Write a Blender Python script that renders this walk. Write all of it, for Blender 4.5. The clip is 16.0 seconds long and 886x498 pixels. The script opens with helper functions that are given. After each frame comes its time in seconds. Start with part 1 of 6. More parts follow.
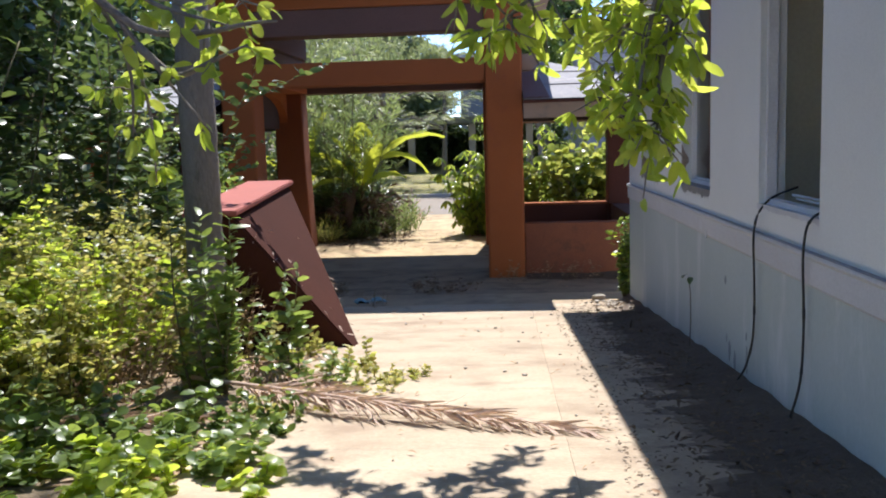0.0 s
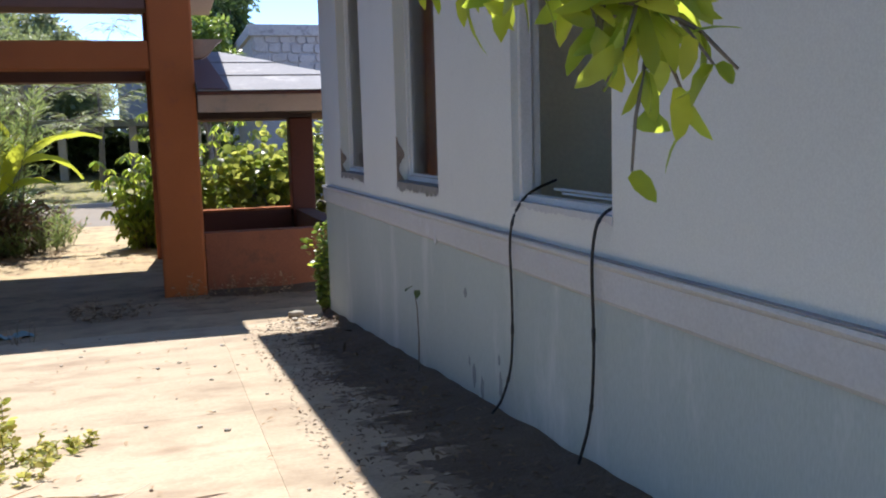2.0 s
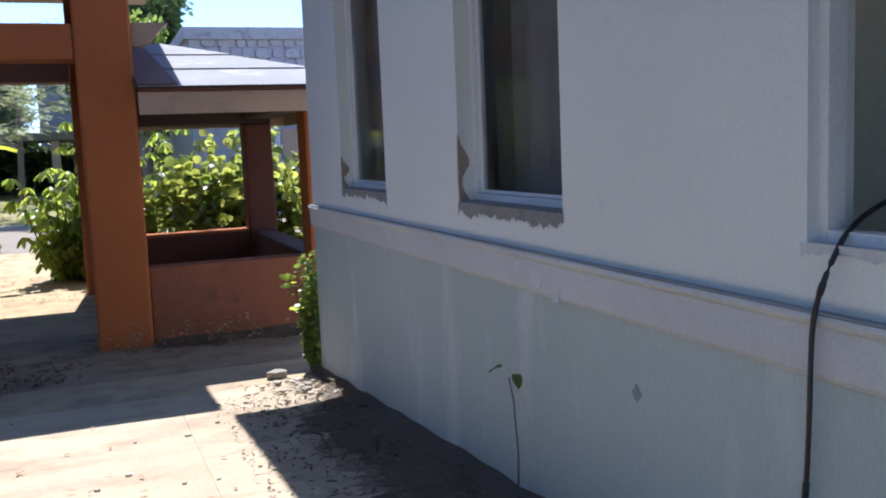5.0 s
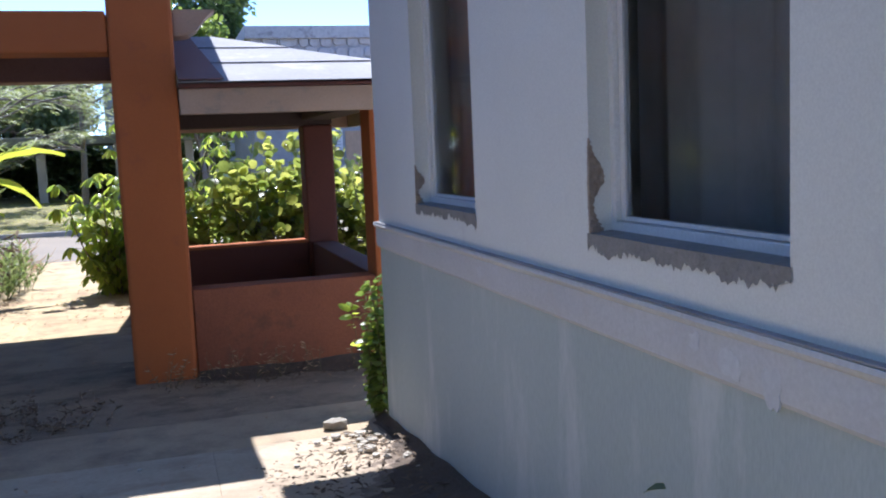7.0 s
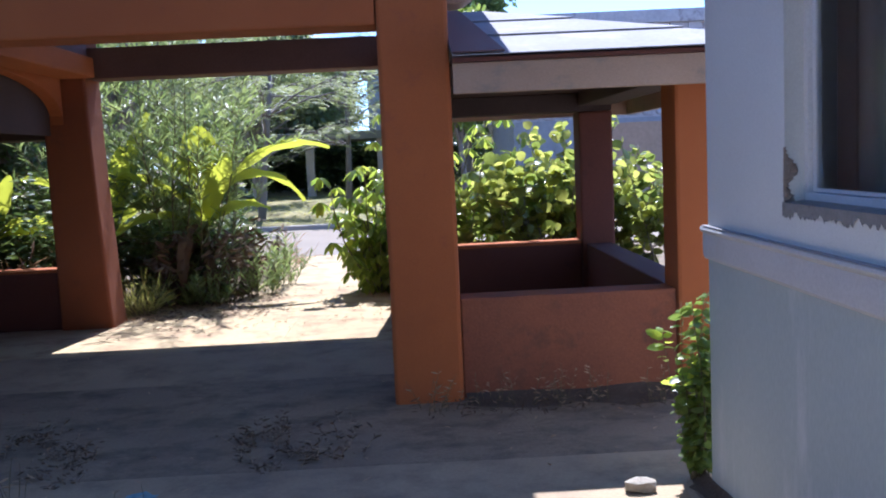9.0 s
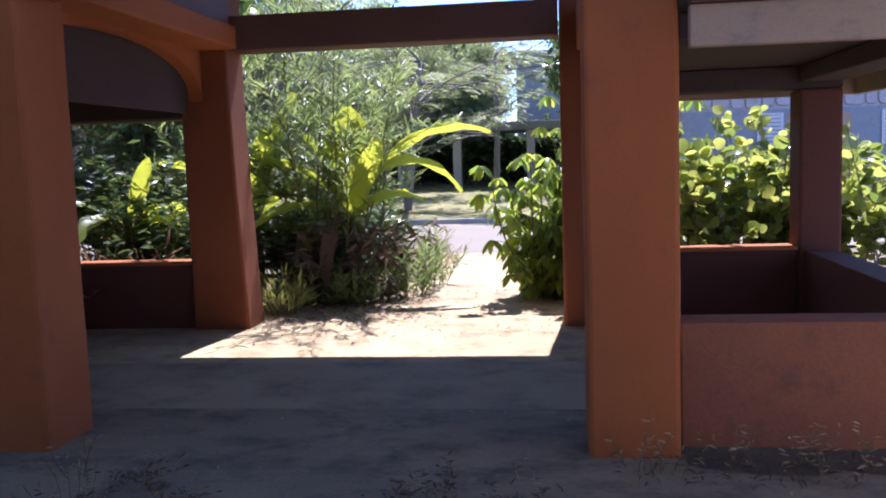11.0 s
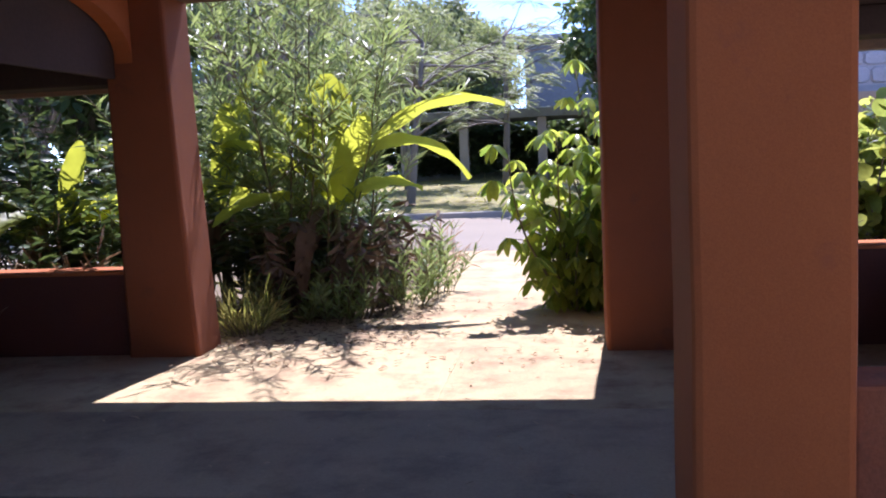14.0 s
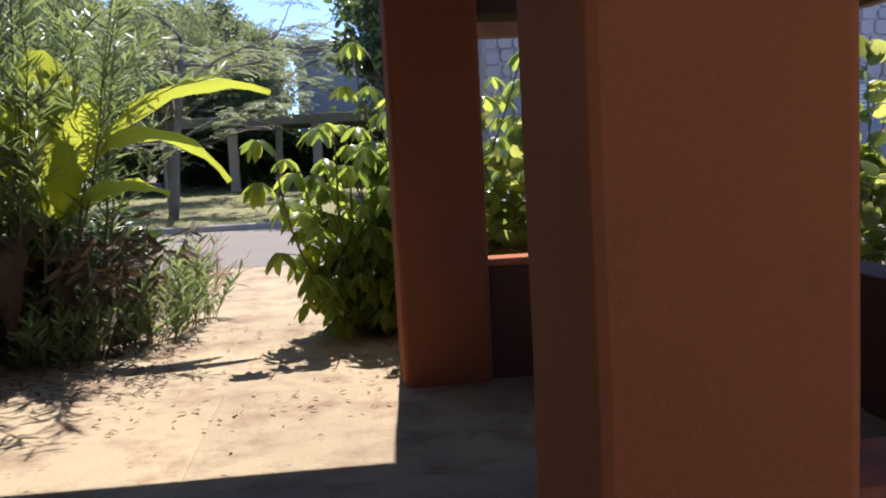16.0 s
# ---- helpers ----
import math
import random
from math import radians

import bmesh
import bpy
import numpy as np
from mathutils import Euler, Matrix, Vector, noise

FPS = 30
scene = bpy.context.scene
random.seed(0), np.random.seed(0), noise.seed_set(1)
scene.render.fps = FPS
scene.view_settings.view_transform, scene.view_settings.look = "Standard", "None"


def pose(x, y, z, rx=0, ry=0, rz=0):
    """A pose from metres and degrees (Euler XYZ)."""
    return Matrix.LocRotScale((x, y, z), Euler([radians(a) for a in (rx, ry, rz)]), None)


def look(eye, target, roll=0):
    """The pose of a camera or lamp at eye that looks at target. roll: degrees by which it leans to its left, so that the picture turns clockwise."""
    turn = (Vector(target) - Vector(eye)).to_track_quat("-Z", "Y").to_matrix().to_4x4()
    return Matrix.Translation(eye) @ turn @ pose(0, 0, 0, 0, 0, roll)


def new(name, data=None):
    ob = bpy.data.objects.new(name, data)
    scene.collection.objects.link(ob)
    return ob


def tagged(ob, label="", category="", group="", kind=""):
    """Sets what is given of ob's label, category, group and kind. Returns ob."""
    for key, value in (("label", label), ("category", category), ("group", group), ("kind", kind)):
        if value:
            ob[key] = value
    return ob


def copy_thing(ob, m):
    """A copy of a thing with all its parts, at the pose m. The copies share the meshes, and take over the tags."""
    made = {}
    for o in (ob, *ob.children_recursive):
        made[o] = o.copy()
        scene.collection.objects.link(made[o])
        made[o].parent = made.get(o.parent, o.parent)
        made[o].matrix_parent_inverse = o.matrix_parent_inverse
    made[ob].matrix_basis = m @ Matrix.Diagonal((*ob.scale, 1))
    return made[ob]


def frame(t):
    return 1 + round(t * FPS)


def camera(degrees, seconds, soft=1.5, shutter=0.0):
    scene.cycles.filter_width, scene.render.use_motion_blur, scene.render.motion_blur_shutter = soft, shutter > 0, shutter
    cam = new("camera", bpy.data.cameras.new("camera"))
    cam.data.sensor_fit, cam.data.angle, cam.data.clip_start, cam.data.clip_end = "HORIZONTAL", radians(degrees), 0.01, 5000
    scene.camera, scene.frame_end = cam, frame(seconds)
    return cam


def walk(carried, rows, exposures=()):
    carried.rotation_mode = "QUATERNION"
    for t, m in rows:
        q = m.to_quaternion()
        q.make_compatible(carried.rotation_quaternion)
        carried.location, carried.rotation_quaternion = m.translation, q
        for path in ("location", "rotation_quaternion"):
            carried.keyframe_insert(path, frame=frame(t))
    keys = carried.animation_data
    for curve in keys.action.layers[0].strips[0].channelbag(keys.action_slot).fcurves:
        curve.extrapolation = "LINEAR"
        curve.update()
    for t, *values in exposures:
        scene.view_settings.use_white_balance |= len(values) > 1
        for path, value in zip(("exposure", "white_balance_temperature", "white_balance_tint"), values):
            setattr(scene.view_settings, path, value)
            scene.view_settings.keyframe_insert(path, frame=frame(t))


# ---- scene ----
cam = camera(52.0, 16.0, 2.0)
PATH = [
    (0, (0.609, 2.282, 2.046), (0.472, 4.263, 1.803), -1.7),
    (0.5, (0.561, 2.588, 2.028), (0.711, 4.567, 1.779), -1.7),
    (1, (0.549, 2.911, 1.997), (0.933, 4.857, 1.744), -1.7),
    (1.5, (0.496, 3.261, 1.982), (0.976, 5.187, 1.731), -1.8),
    (2, (0.503, 3.607, 1.933), (1.072, 5.508, 1.684), -1.6),
    (2.5, (0.449, 3.967, 1.886), (1.143, 5.827, 1.639), -1.5),
    (3, (0.32, 4.326, 1.817), (1.027, 6.18, 1.564), -2.2),
    (3.5, (0.242, 4.761, 1.797), (0.931, 6.621, 1.545), -2.4),
    (4, (0.343, 5.215, 1.827), (1.04, 7.072, 1.574), -2.4),
    (4.2, (0.37, 5.374, 1.841), (1.082, 7.227, 1.603), -2.4),
    (6.5, (0.623, 6.942, 1.939), (1.272, 8.821, 1.717), -2.2),
    (7, (0.716, 7.255, 1.921), (1.295, 9.156, 1.7), -2.5),
    (7.5, (0.751, 7.573, 1.888), (1.192, 9.511, 1.668), -2.8),
    (8, (0.759, 7.929, 1.866), (1.104, 9.887, 1.653), -2.5),
    (8.5, (0.715, 8.317, 1.842), (0.962, 10.291, 1.629), -2.5),
    (9, (0.627, 8.657, 1.863), (0.673, 10.646, 1.658), -2.7),
    (11.3, (0.207, 10.436, 1.758), (-0.161, 12.391, 1.554), -2.0),
    (11.5, (0.197, 10.588, 1.749), (-0.271, 12.522, 1.549), -2.1),
    (12, (0.129, 10.923, 1.709), (-0.516, 12.806, 1.517), -2.1),
    (12.5, (0.106, 11.165, 1.69), (-0.462, 13.073, 1.492), -2.2),
    (13, (0.102, 11.574, 1.676), (-0.299, 13.523, 1.467), -2.3),
    (13.5, (-0.004, 11.979, 1.641), (-0.345, 13.938, 1.428), -2.2),
    (14, (-0.021, 12.378, 1.61), (-0.296, 14.347, 1.394), -2.6),
    (14.5, (-0.038, 12.844, 1.596), (-0.17, 14.828, 1.378), -2.7),
    (15, (-0.055, 13.226, 1.541), (-0.064, 15.214, 1.32), -3.2),
    (15.5, (-0.065, 13.554, 1.513), (0.054, 15.538, 1.291), -2.6),
    (16, (-0.061, 13.814, 1.482), (0.149, 15.791, 1.267), -2.9),
]
EXPOSURES = [(0, 1.4, 6100, 14), (2.0, 1.42, 6150, 13), (3.0, 1.12, 6000, 13), (3.5, 1.02, 6000, 14), (4.0, 1.25, 5950, 13), (6.5, 1.65, 5600, 15), (8.5, 1.68, 5500, 18), (9.2, 1.76, 5300, 21), (11.5, 1.85, 5550, 27), (12.5, 1.88, 5600, 28), (14.0, 1.72, 5600, 29), (14.6, 1.7, 5450, 27), (15.0, 1.5, 5550, 23), (15.5, 1.2, 5950, 19), (16, 1.22, 5950, 20)]
walk(cam, [(t, look(eye, target, roll)) for t, eye, target, roll in PATH], EXPOSURES)

# ---- light ----
world = bpy.data.worlds.new("world")
scene.world = world
world.use_nodes = True
SUN_DIR = Vector((0.05, 0.61, 1.0)).normalized()
sky = world.node_tree.nodes.new("ShaderNodeTexSky")
sky.sky_type, sky.sun_disc = "NISHITA", False
sky.air_density, sky.dust_density, sky.ozone_density, sky.altitude = 0.6, 0.03, 3.0, 2200
sky.sun_elevation = math.asin(SUN_DIR.z)
sky.sun_rotation = math.atan2(SUN_DIR.x, SUN_DIR.y)
world.node_tree.links.new(sky.outputs[0], world.node_tree.nodes["Background"].inputs[0])
world.node_tree.nodes["Background"].inputs[1].default_value = 0.15
sun = new("sun", bpy.data.lights.new("sun", "SUN"))
sun.data.energy, sun.data.angle, sun.data.color = 3.5, radians(0.5), (1.0, 0.945, 0.86)
sun.matrix_world = look(SUN_DIR * 50, (0, 0, 0))

# ---- materials ----
def mat(name, c1, c2, rough=0.8, big=1.2, fine=40.0, bump=0.25, dist=0.01, metal=0.0, c3=None, stain=0.5, spec=0.4, vary=0.0, stretch=(1, 1, 1)):
    """A surface with two scales of colour noise, an optional stain colour, and fine relief."""
    m = bpy.data.materials.new(name)
    m.use_nodes = True
    nt = m.node_tree
    n, lk = nt.nodes, nt.links.new
    b = n["Principled BSDF"]
    tc, mp = n.new("ShaderNodeTexCoord"), n.new("ShaderNodeMapping")
    mp.inputs["Scale"].default_value = stretch
    lk(tc.outputs["Object"], mp.inputs[0])

    def noise_tex(scale, detail, rgh):
        t = n.new("ShaderNodeTexNoise")
        t.inputs["Scale"].default_value, t.inputs["Detail"].default_value, t.inputs["Roughness"].default_value = scale, detail, rgh
        lk(mp.outputs[0], t.inputs["Vector"])
        return t.outputs["Fac"]

    def mix(fac, a, c):
        x = n.new("ShaderNodeMix")
        x.data_type = "RGBA"
        for sock, v in ((x.inputs[0], fac), (x.inputs[6], a), (x.inputs[7], c)):
            if isinstance(v, (tuple, list)):
                sock.default_value = (*v, 1)
            elif isinstance(v, (int, float)):
                sock.default_value = v
            else:
                lk(v, sock)
        return x.outputs[2]

    def ramp(fac, lo, hi):
        r = n.new("ShaderNodeMapRange")
        r.inputs["From Min"].default_value, r.inputs["From Max"].default_value = lo, hi
        lk(fac, r.inputs["Value"])
        return r.outputs[0]

    large, small = noise_tex(big, 5, 0.6), noise_tex(fine, 4, 0.6)
    col = mix(ramp(large, 0.35, 0.65), c1, c2)
    grain = mix(ramp(small, 0.3, 0.7), tuple(v * 0.82 for v in c1), tuple(min(1, v * 1.12) for v in c2))
    col = mix(0.35, col, grain)
    if c3:
        st = noise_tex(big * 2.7, 8, 0.7)
        col = mix(ramp(st, 0.72 - 0.25 * stain, 0.80 - 0.1 * stain), col, c3)
    if vary:
        oi = n.new("ShaderNodeObjectInfo")
        v = n.new("ShaderNodeHueSaturation")
        r = n.new("ShaderNodeMapRange")
        r.inputs["To Min"].default_value, r.inputs["To Max"].default_value = 1 - vary, 1 + vary
        lk(oi.outputs["Random"], r.inputs["Value"])
        lk(r.outputs[0], v.inputs["Value"])
        lk(col, v.inputs["Color"])
        col = v.outputs[0]
    lk(col, b.inputs["Base Color"])
    rr = n.new("ShaderNodeMapRange")
    rr.inputs["To Min"].default_value, rr.inputs["To Max"].default_value = max(0.02, rough - 0.12), min(1, rough + 0.1)
    lk(large, rr.inputs["Value"])
    lk(rr.outputs[0], b.inputs["Roughness"])
    b.inputs["Metallic"].default_value, b.inputs["Specular IOR Level"].default_value = metal, spec
    if bump:
        bp = n.new("ShaderNodeBump")
        bp.inputs["Strength"].default_value, bp.inputs["Distance"].default_value = bump, dist
        lk(small, bp.inputs["Height"])
        lk(bp.outputs[0], b.inputs["Normal"])
    return m


def leaf_mat(name, c1, c2, trans=0.45, rough=0.4, tcol=None):
    """Leaf: glossy front, light shining through, each leaf of its own tint."""
    m = bpy.data.materials.new(name)
    m.use_nodes = True
    nt = m.node_tree
    n, lk = nt.nodes, nt.links.new
    b, out = n["Principled BSDF"], n["Material Output"]
    geo = n.new("ShaderNodeNewGeometry")
    mx = n.new("ShaderNodeMix")
    mx.data_type = "RGBA"
    mx.inputs[6].default_value, mx.inputs[7].default_value = (*c1, 1), (*c2, 1)
    lk(geo.outputs["Random Per Island"], mx.inputs[0])
    tc = n.new("ShaderNodeTexCoord")
    ns = n.new("ShaderNodeTexNoise")
    ns.inputs["Scale"].default_value = 25
    lk(tc.outputs["Object"], ns.inputs["Vector"])
    hs = n.new("ShaderNodeHueSaturation")
    mr = n.new("ShaderNodeMapRange")
    mr.inputs["To Min"].default_value, mr.inputs["To Max"].default_value = 0.7, 1.3
    lk(ns.outputs["Fac"], mr.inputs["Value"])
    lk(mr.outputs[0], hs.inputs["Value"])
    lk(mx.outputs[2], hs.inputs["Color"])
    lk(hs.outputs[0], b.inputs["Base Color"])
    b.inputs["Roughness"].default_value, b.inputs["Specular IOR Level"].default_value = rough, 0.5
    tr = n.new("ShaderNodeBsdfTranslucent")
    if tcol:
        tr.inputs[0].default_value = (*tcol, 1)
    else:
        t2 = n.new("ShaderNodeHueSaturation")
        t2.inputs["Hue"].default_value, t2.inputs["Saturation"].default_value, t2.inputs["Value"].default_value = 0.47, 1.1, 2.6
        lk(hs.outputs[0], t2.inputs["Color"])
        lk(t2.outputs[0], tr.inputs[0])
    ms = n.new("ShaderNodeMixShader")
    ms.inputs[0].default_value = trans
    lk(b.outputs[0], ms.inputs[1])
    lk(tr.outputs[0], ms.inputs[2])
    lk(ms.outputs[0], out.inputs["Surface"])
    return m


M_SOIL = mat("garden_soil", (0.16, 0.12, 0.08), (0.22, 0.17, 0.11), 0.95, 0.5, 18, 0.6, 0.03, c3=(0.09, 0.10, 0.04), stain=0.7)
M_LAWN = mat("dry_lawn", (0.16, 0.17, 0.06), (0.26, 0.22, 0.10), 0.95, 0.35, 12, 0.5, 0.03, c3=(0.30, 0.25, 0.15), stain=0.7)
M_CONC = mat("worn_concrete", (0.33, 0.262, 0.178), (0.475, 0.393, 0.28), 0.9, 0.85, 55, 0.5, 0.008, c3=(0.27, 0.20, 0.135), stain=1.0, vary=0.06, stretch=(0.75, 1.2, 1))
M_SAND = mat("sandy_concrete", (0.365, 0.28, 0.155), (0.49, 0.385, 0.22), 0.92, 0.9, 55, 0.5, 0.008, c3=(0.235, 0.14, 0.078), stain=1.0, vary=0.05)
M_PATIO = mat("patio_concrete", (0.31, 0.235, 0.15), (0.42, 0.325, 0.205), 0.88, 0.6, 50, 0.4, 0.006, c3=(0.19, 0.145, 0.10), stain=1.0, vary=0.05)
# soiled patio floor, darkened further in colour for the shade on it
M_SOILEDSHADE = mat("soiled_shaded_patio_concrete", (0.20, 0.155, 0.105), (0.33, 0.255, 0.165), 0.92, 0.9, 45, 0.6, 0.012, c3=(0.095, 0.073, 0.053), stain=1.0, stretch=(0.85, 1.15, 1))
# dirt and dust tones that also paint the shade below the eave
M_SHADEDIRT = mat("dirty_shaded_concrete", (0.17, 0.13, 0.095), (0.25, 0.195, 0.145), 0.92, 1.6, 50, 0.6, 0.01, c3=(0.11, 0.083, 0.06), stain=0.95, vary=0.05)
M_SHADEEDGE = mat("dusty_shade_edge_concrete", (0.31, 0.245, 0.175), (0.40, 0.325, 0.235), 0.92, 1.6, 50, 0.5, 0.008, c3=(0.21, 0.16, 0.115), stain=0.9)
M_DIRT = mat("dark_litter_soil", (0.08, 0.06, 0.045), (0.13, 0.098, 0.071), 0.97, 2.6, 45, 0.9, 0.03, c3=(0.16, 0.12, 0.085), stain=0.6)
M_BROWNLEAF = leaf_mat("brown_leaf", (0.07, 0.048, 0.03), (0.19, 0.135, 0.085), 0.1, 0.9, (0.2, 0.13, 0.07))
M_ROAD = mat("bleached_asphalt", (0.195, 0.165, 0.128), (0.255, 0.215, 0.168), 0.9, 0.4, 60, 0.3, 0.006, c3=(0.19, 0.17, 0.15), stain=0.5)
M_KERB = mat("kerb_concrete", (0.35, 0.32, 0.28), (0.42, 0.38, 0.33), 0.9, 1.0, 30)
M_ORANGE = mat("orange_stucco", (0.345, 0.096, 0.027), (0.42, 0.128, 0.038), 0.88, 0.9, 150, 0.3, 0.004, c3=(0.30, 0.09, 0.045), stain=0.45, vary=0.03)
M_LOWWALL = mat("brown_orange_stucco", (0.21, 0.072, 0.04), (0.30, 0.105, 0.052), 0.9, 1.3, 60, 0.5, 0.008, c3=(0.13, 0.06, 0.04), stain=0.8)
# darker copy of the orange stucco, with the far pillars' shade painted in
M_SHADEDPILLAR = mat("shaded_pillar_stucco", (0.21, 0.062, 0.024), (0.275, 0.084, 0.032), 0.9, 0.9, 150, 0.35, 0.005, c3=(0.17, 0.058, 0.032), stain=0.5)
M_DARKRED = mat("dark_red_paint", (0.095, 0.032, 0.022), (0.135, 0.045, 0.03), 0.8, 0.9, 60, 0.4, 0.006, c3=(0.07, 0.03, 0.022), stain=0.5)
M_PINK = mat("faded_red_coping", (0.29, 0.08, 0.06), (0.36, 0.11, 0.083), 0.85, 1.5, 60, 0.3, 0.005, c3=(0.24, 0.075, 0.055), stain=0.5)
M_BROWNBEAM = mat("brown_painted_beam", (0.13, 0.066, 0.054), (0.18, 0.094, 0.075), 0.75, 0.9, 60, 0.35, 0.006, c3=(0.12, 0.065, 0.05), stain=0.5)
M_FASCIA = mat("weathered_fascia", (0.33, 0.23, 0.17), (0.43, 0.31, 0.23), 0.8, 1.1, 50, 0.3, 0.005, c3=(0.20, 0.19, 0.17), stain=0.75, stretch=(1, 1, 2))
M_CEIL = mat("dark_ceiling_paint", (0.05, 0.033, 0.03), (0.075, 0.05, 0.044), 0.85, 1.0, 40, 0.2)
M_ROOF = mat("grey_roof_sheet", (0.25, 0.25, 0.26), (0.34, 0.34, 0.35), 0.85, 0.9, 25, 0.2, 0.005, spec=0.08, c3=(0.47, 0.455, 0.455), stain=0.75)
M_WALLUP = mat("grey_white_wall_paint", (0.61, 0.63, 0.615), (0.67, 0.69, 0.67), 0.8, 0.7, 140, 0.15, 0.003, c3=(0.55, 0.56, 0.57), stain=0.45)
M_WALLLOW = mat("blue_grey_wall_paint", (0.375, 0.43, 0.425), (0.435, 0.49, 0.48), 0.82, 0.8, 120, 0.15, 0.003, c3=(0.57, 0.60, 0.595), stain=0.72, stretch=(1, 1, 0.25))
M_BAND = mat("moulding_paint", (0.47, 0.485, 0.505), (0.54, 0.55, 0.565), 0.75, 1.6, 70, 0.3, 0.004, c3=(0.48, 0.46, 0.46), stain=0.6)
M_LEDGE = mat("ledge_grey", (0.24, 0.24, 0.255), (0.35, 0.35, 0.37), 0.97, 3, 60, 0.4, 0.004, c3=(0.32, 0.32, 0.34), stain=0.5, spec=0.05)
M_PLASTER = mat("broken_plaster", (0.25, 0.20, 0.165), (0.37, 0.31, 0.265), 0.95, 8, 60, 0.9, 0.02, c3=(0.27, 0.20, 0.16), stain=0.6)
M_SILL = mat("raw_cement_sill", (0.19, 0.185, 0.185), (0.27, 0.265, 0.26), 0.92, 4, 60, 0.7, 0.012, c3=(0.12, 0.115, 0.11), stain=0.6)
M_ALU = mat("white_aluminium", (0.62, 0.63, 0.64), (0.70, 0.71, 0.72), 0.45, 3, 80, 0.05, 0.002, c3=(0.5, 0.5, 0.5), stain=0.3)
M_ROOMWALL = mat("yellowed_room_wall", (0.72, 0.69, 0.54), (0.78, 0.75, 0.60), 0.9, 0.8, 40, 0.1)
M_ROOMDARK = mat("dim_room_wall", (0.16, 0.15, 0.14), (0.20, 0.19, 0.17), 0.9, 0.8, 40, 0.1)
M_CABLE = mat("black_cable", (0.018, 0.018, 0.02), (0.03, 0.03, 0.032), 0.5, 5, 50, 0.1)
M_STONE = mat("pale_rubble", (0.36, 0.32, 0.26), (0.47, 0.43, 0.36), 0.95, 6, 60, 0.6, 0.01, vary=0.25)
M_BARK = mat("grey_bark", (0.17, 0.145, 0.12), (0.25, 0.22, 0.19), 0.95, 3, 40, 0.9, 0.02, c3=(0.10, 0.085, 0.07), stain=0.6, stretch=(1, 1, 0.4))
M_STEM = mat("green_brown_stem", (0.12, 0.10, 0.05), (0.17, 0.15, 0.07), 0.8, 5, 40, 0.3)
M_DRY = leaf_mat("dry_leaf", (0.34, 0.22, 0.13), (0.52, 0.38, 0.24), 0.25, 0.8, (0.5, 0.33, 0.18))
M_FROND = leaf_mat("dry_palm_leaflet", (0.44, 0.31, 0.23), (0.68, 0.52, 0.41), 0.2, 0.8, (0.5, 0.35, 0.2))
M_CLOTH = mat("faded_blue_cloth", (0.16, 0.30, 0.34), (0.24, 0.38, 0.42), 0.9, 6, 80, 0.5)
L_BRIGHT = leaf_mat("fresh_leaf", (0.15, 0.235, 0.04), (0.26, 0.33, 0.07), 0.58, 0.36)
L_MID = leaf_mat("mid_green_leaf", (0.075, 0.13, 0.032), (0.14, 0.20, 0.052), 0.42, 0.36)
L_DARK = leaf_mat("dark_green_leaf", (0.04, 0.075, 0.024), (0.085, 0.13, 0.04), 0.28, 0.36)
L_OLE = leaf_mat("oleander_leaf", (0.08, 0.125, 0.042), (0.15, 0.20, 0.075), 0.45, 0.4)
L_UMB = leaf_mat("umbrella_leaf", (0.06, 0.115, 0.024), (0.215, 0.28, 0.056), 0.55, 0.26)
L_WOODS = leaf_mat("pale_woodland_leaf", (0.075, 0.105, 0.045), (0.13, 0.16, 0.075), 0.4, 0.5)
L_ROUND = leaf_mat("sea_grape_leaf", (0.07, 0.112, 0.028), (0.225, 0.258, 0.072), 0.55, 0.3)
L_BANANA = leaf_mat("banana_leaf", (0.16, 0.21, 0.035), (0.22, 0.26, 0.045), 0.5, 0.4, (0.60, 0.64, 0.06))
L_FEATHER = leaf_mat("feathery_leaf", (0.10, 0.14, 0.052), (0.17, 0.205, 0.088), 0.45, 0.5)
L_WEED = leaf_mat("weed_leaf", (0.145, 0.185, 0.045), (0.30, 0.30, 0.10), 0.5, 0.5)
M_STONEWALL = mat("weathered_rubble_wall", (0.39, 0.365, 0.37), (0.49, 0.46, 0.455), 0.95, 1.2, 8, 0.5, 0.03, c3=(0.18, 0.16, 0.17), stain=0.7)
M_FARWALL = mat("pale_far_wall", (0.26, 0.27, 0.285), (0.33, 0.34, 0.36), 0.9, 0.3, 6, 0.1, c3=(0.25, 0.25, 0.26), stain=0.6)
M_TAN = mat("tan_far_wall", (0.42, 0.28, 0.18), (0.50, 0.34, 0.23), 0.9, 0.6, 10, 0.2)
M_CURTAIN = mat("grey_curtain", (0.22, 0.21, 0.19), (0.30, 0.28, 0.26), 0.9, 3, 80, 0.2)
M_BUTTRESS = mat("very_dark_red_paint", (0.046, 0.017, 0.012), (0.07, 0.025, 0.017), 0.95, 0.9, 60, 0.4, 0.006, c3=(0.05, 0.022, 0.016), stain=0.6, spec=0.1)
M_DARKIN = mat("shaded_interior", (0.04, 0.04, 0.035), (0.06, 0.06, 0.05), 0.95, 1, 10, 0)


def glass_mat(name, tint):
    m = bpy.data.materials.new(name)
    m.use_nodes = True
    b = m.node_tree.nodes["Principled BSDF"]
    b.inputs["Base Color"].default_value = (*tint, 1)
    b.inputs["Roughness"].default_value, b.inputs["IOR"].default_value = 0.05, 1.16
    b.inputs["Transmission Weight"].default_value = 1.0
    return m


M_GLASS = glass_mat("dusty_window_glass", (0.80, 0.82, 0.82))


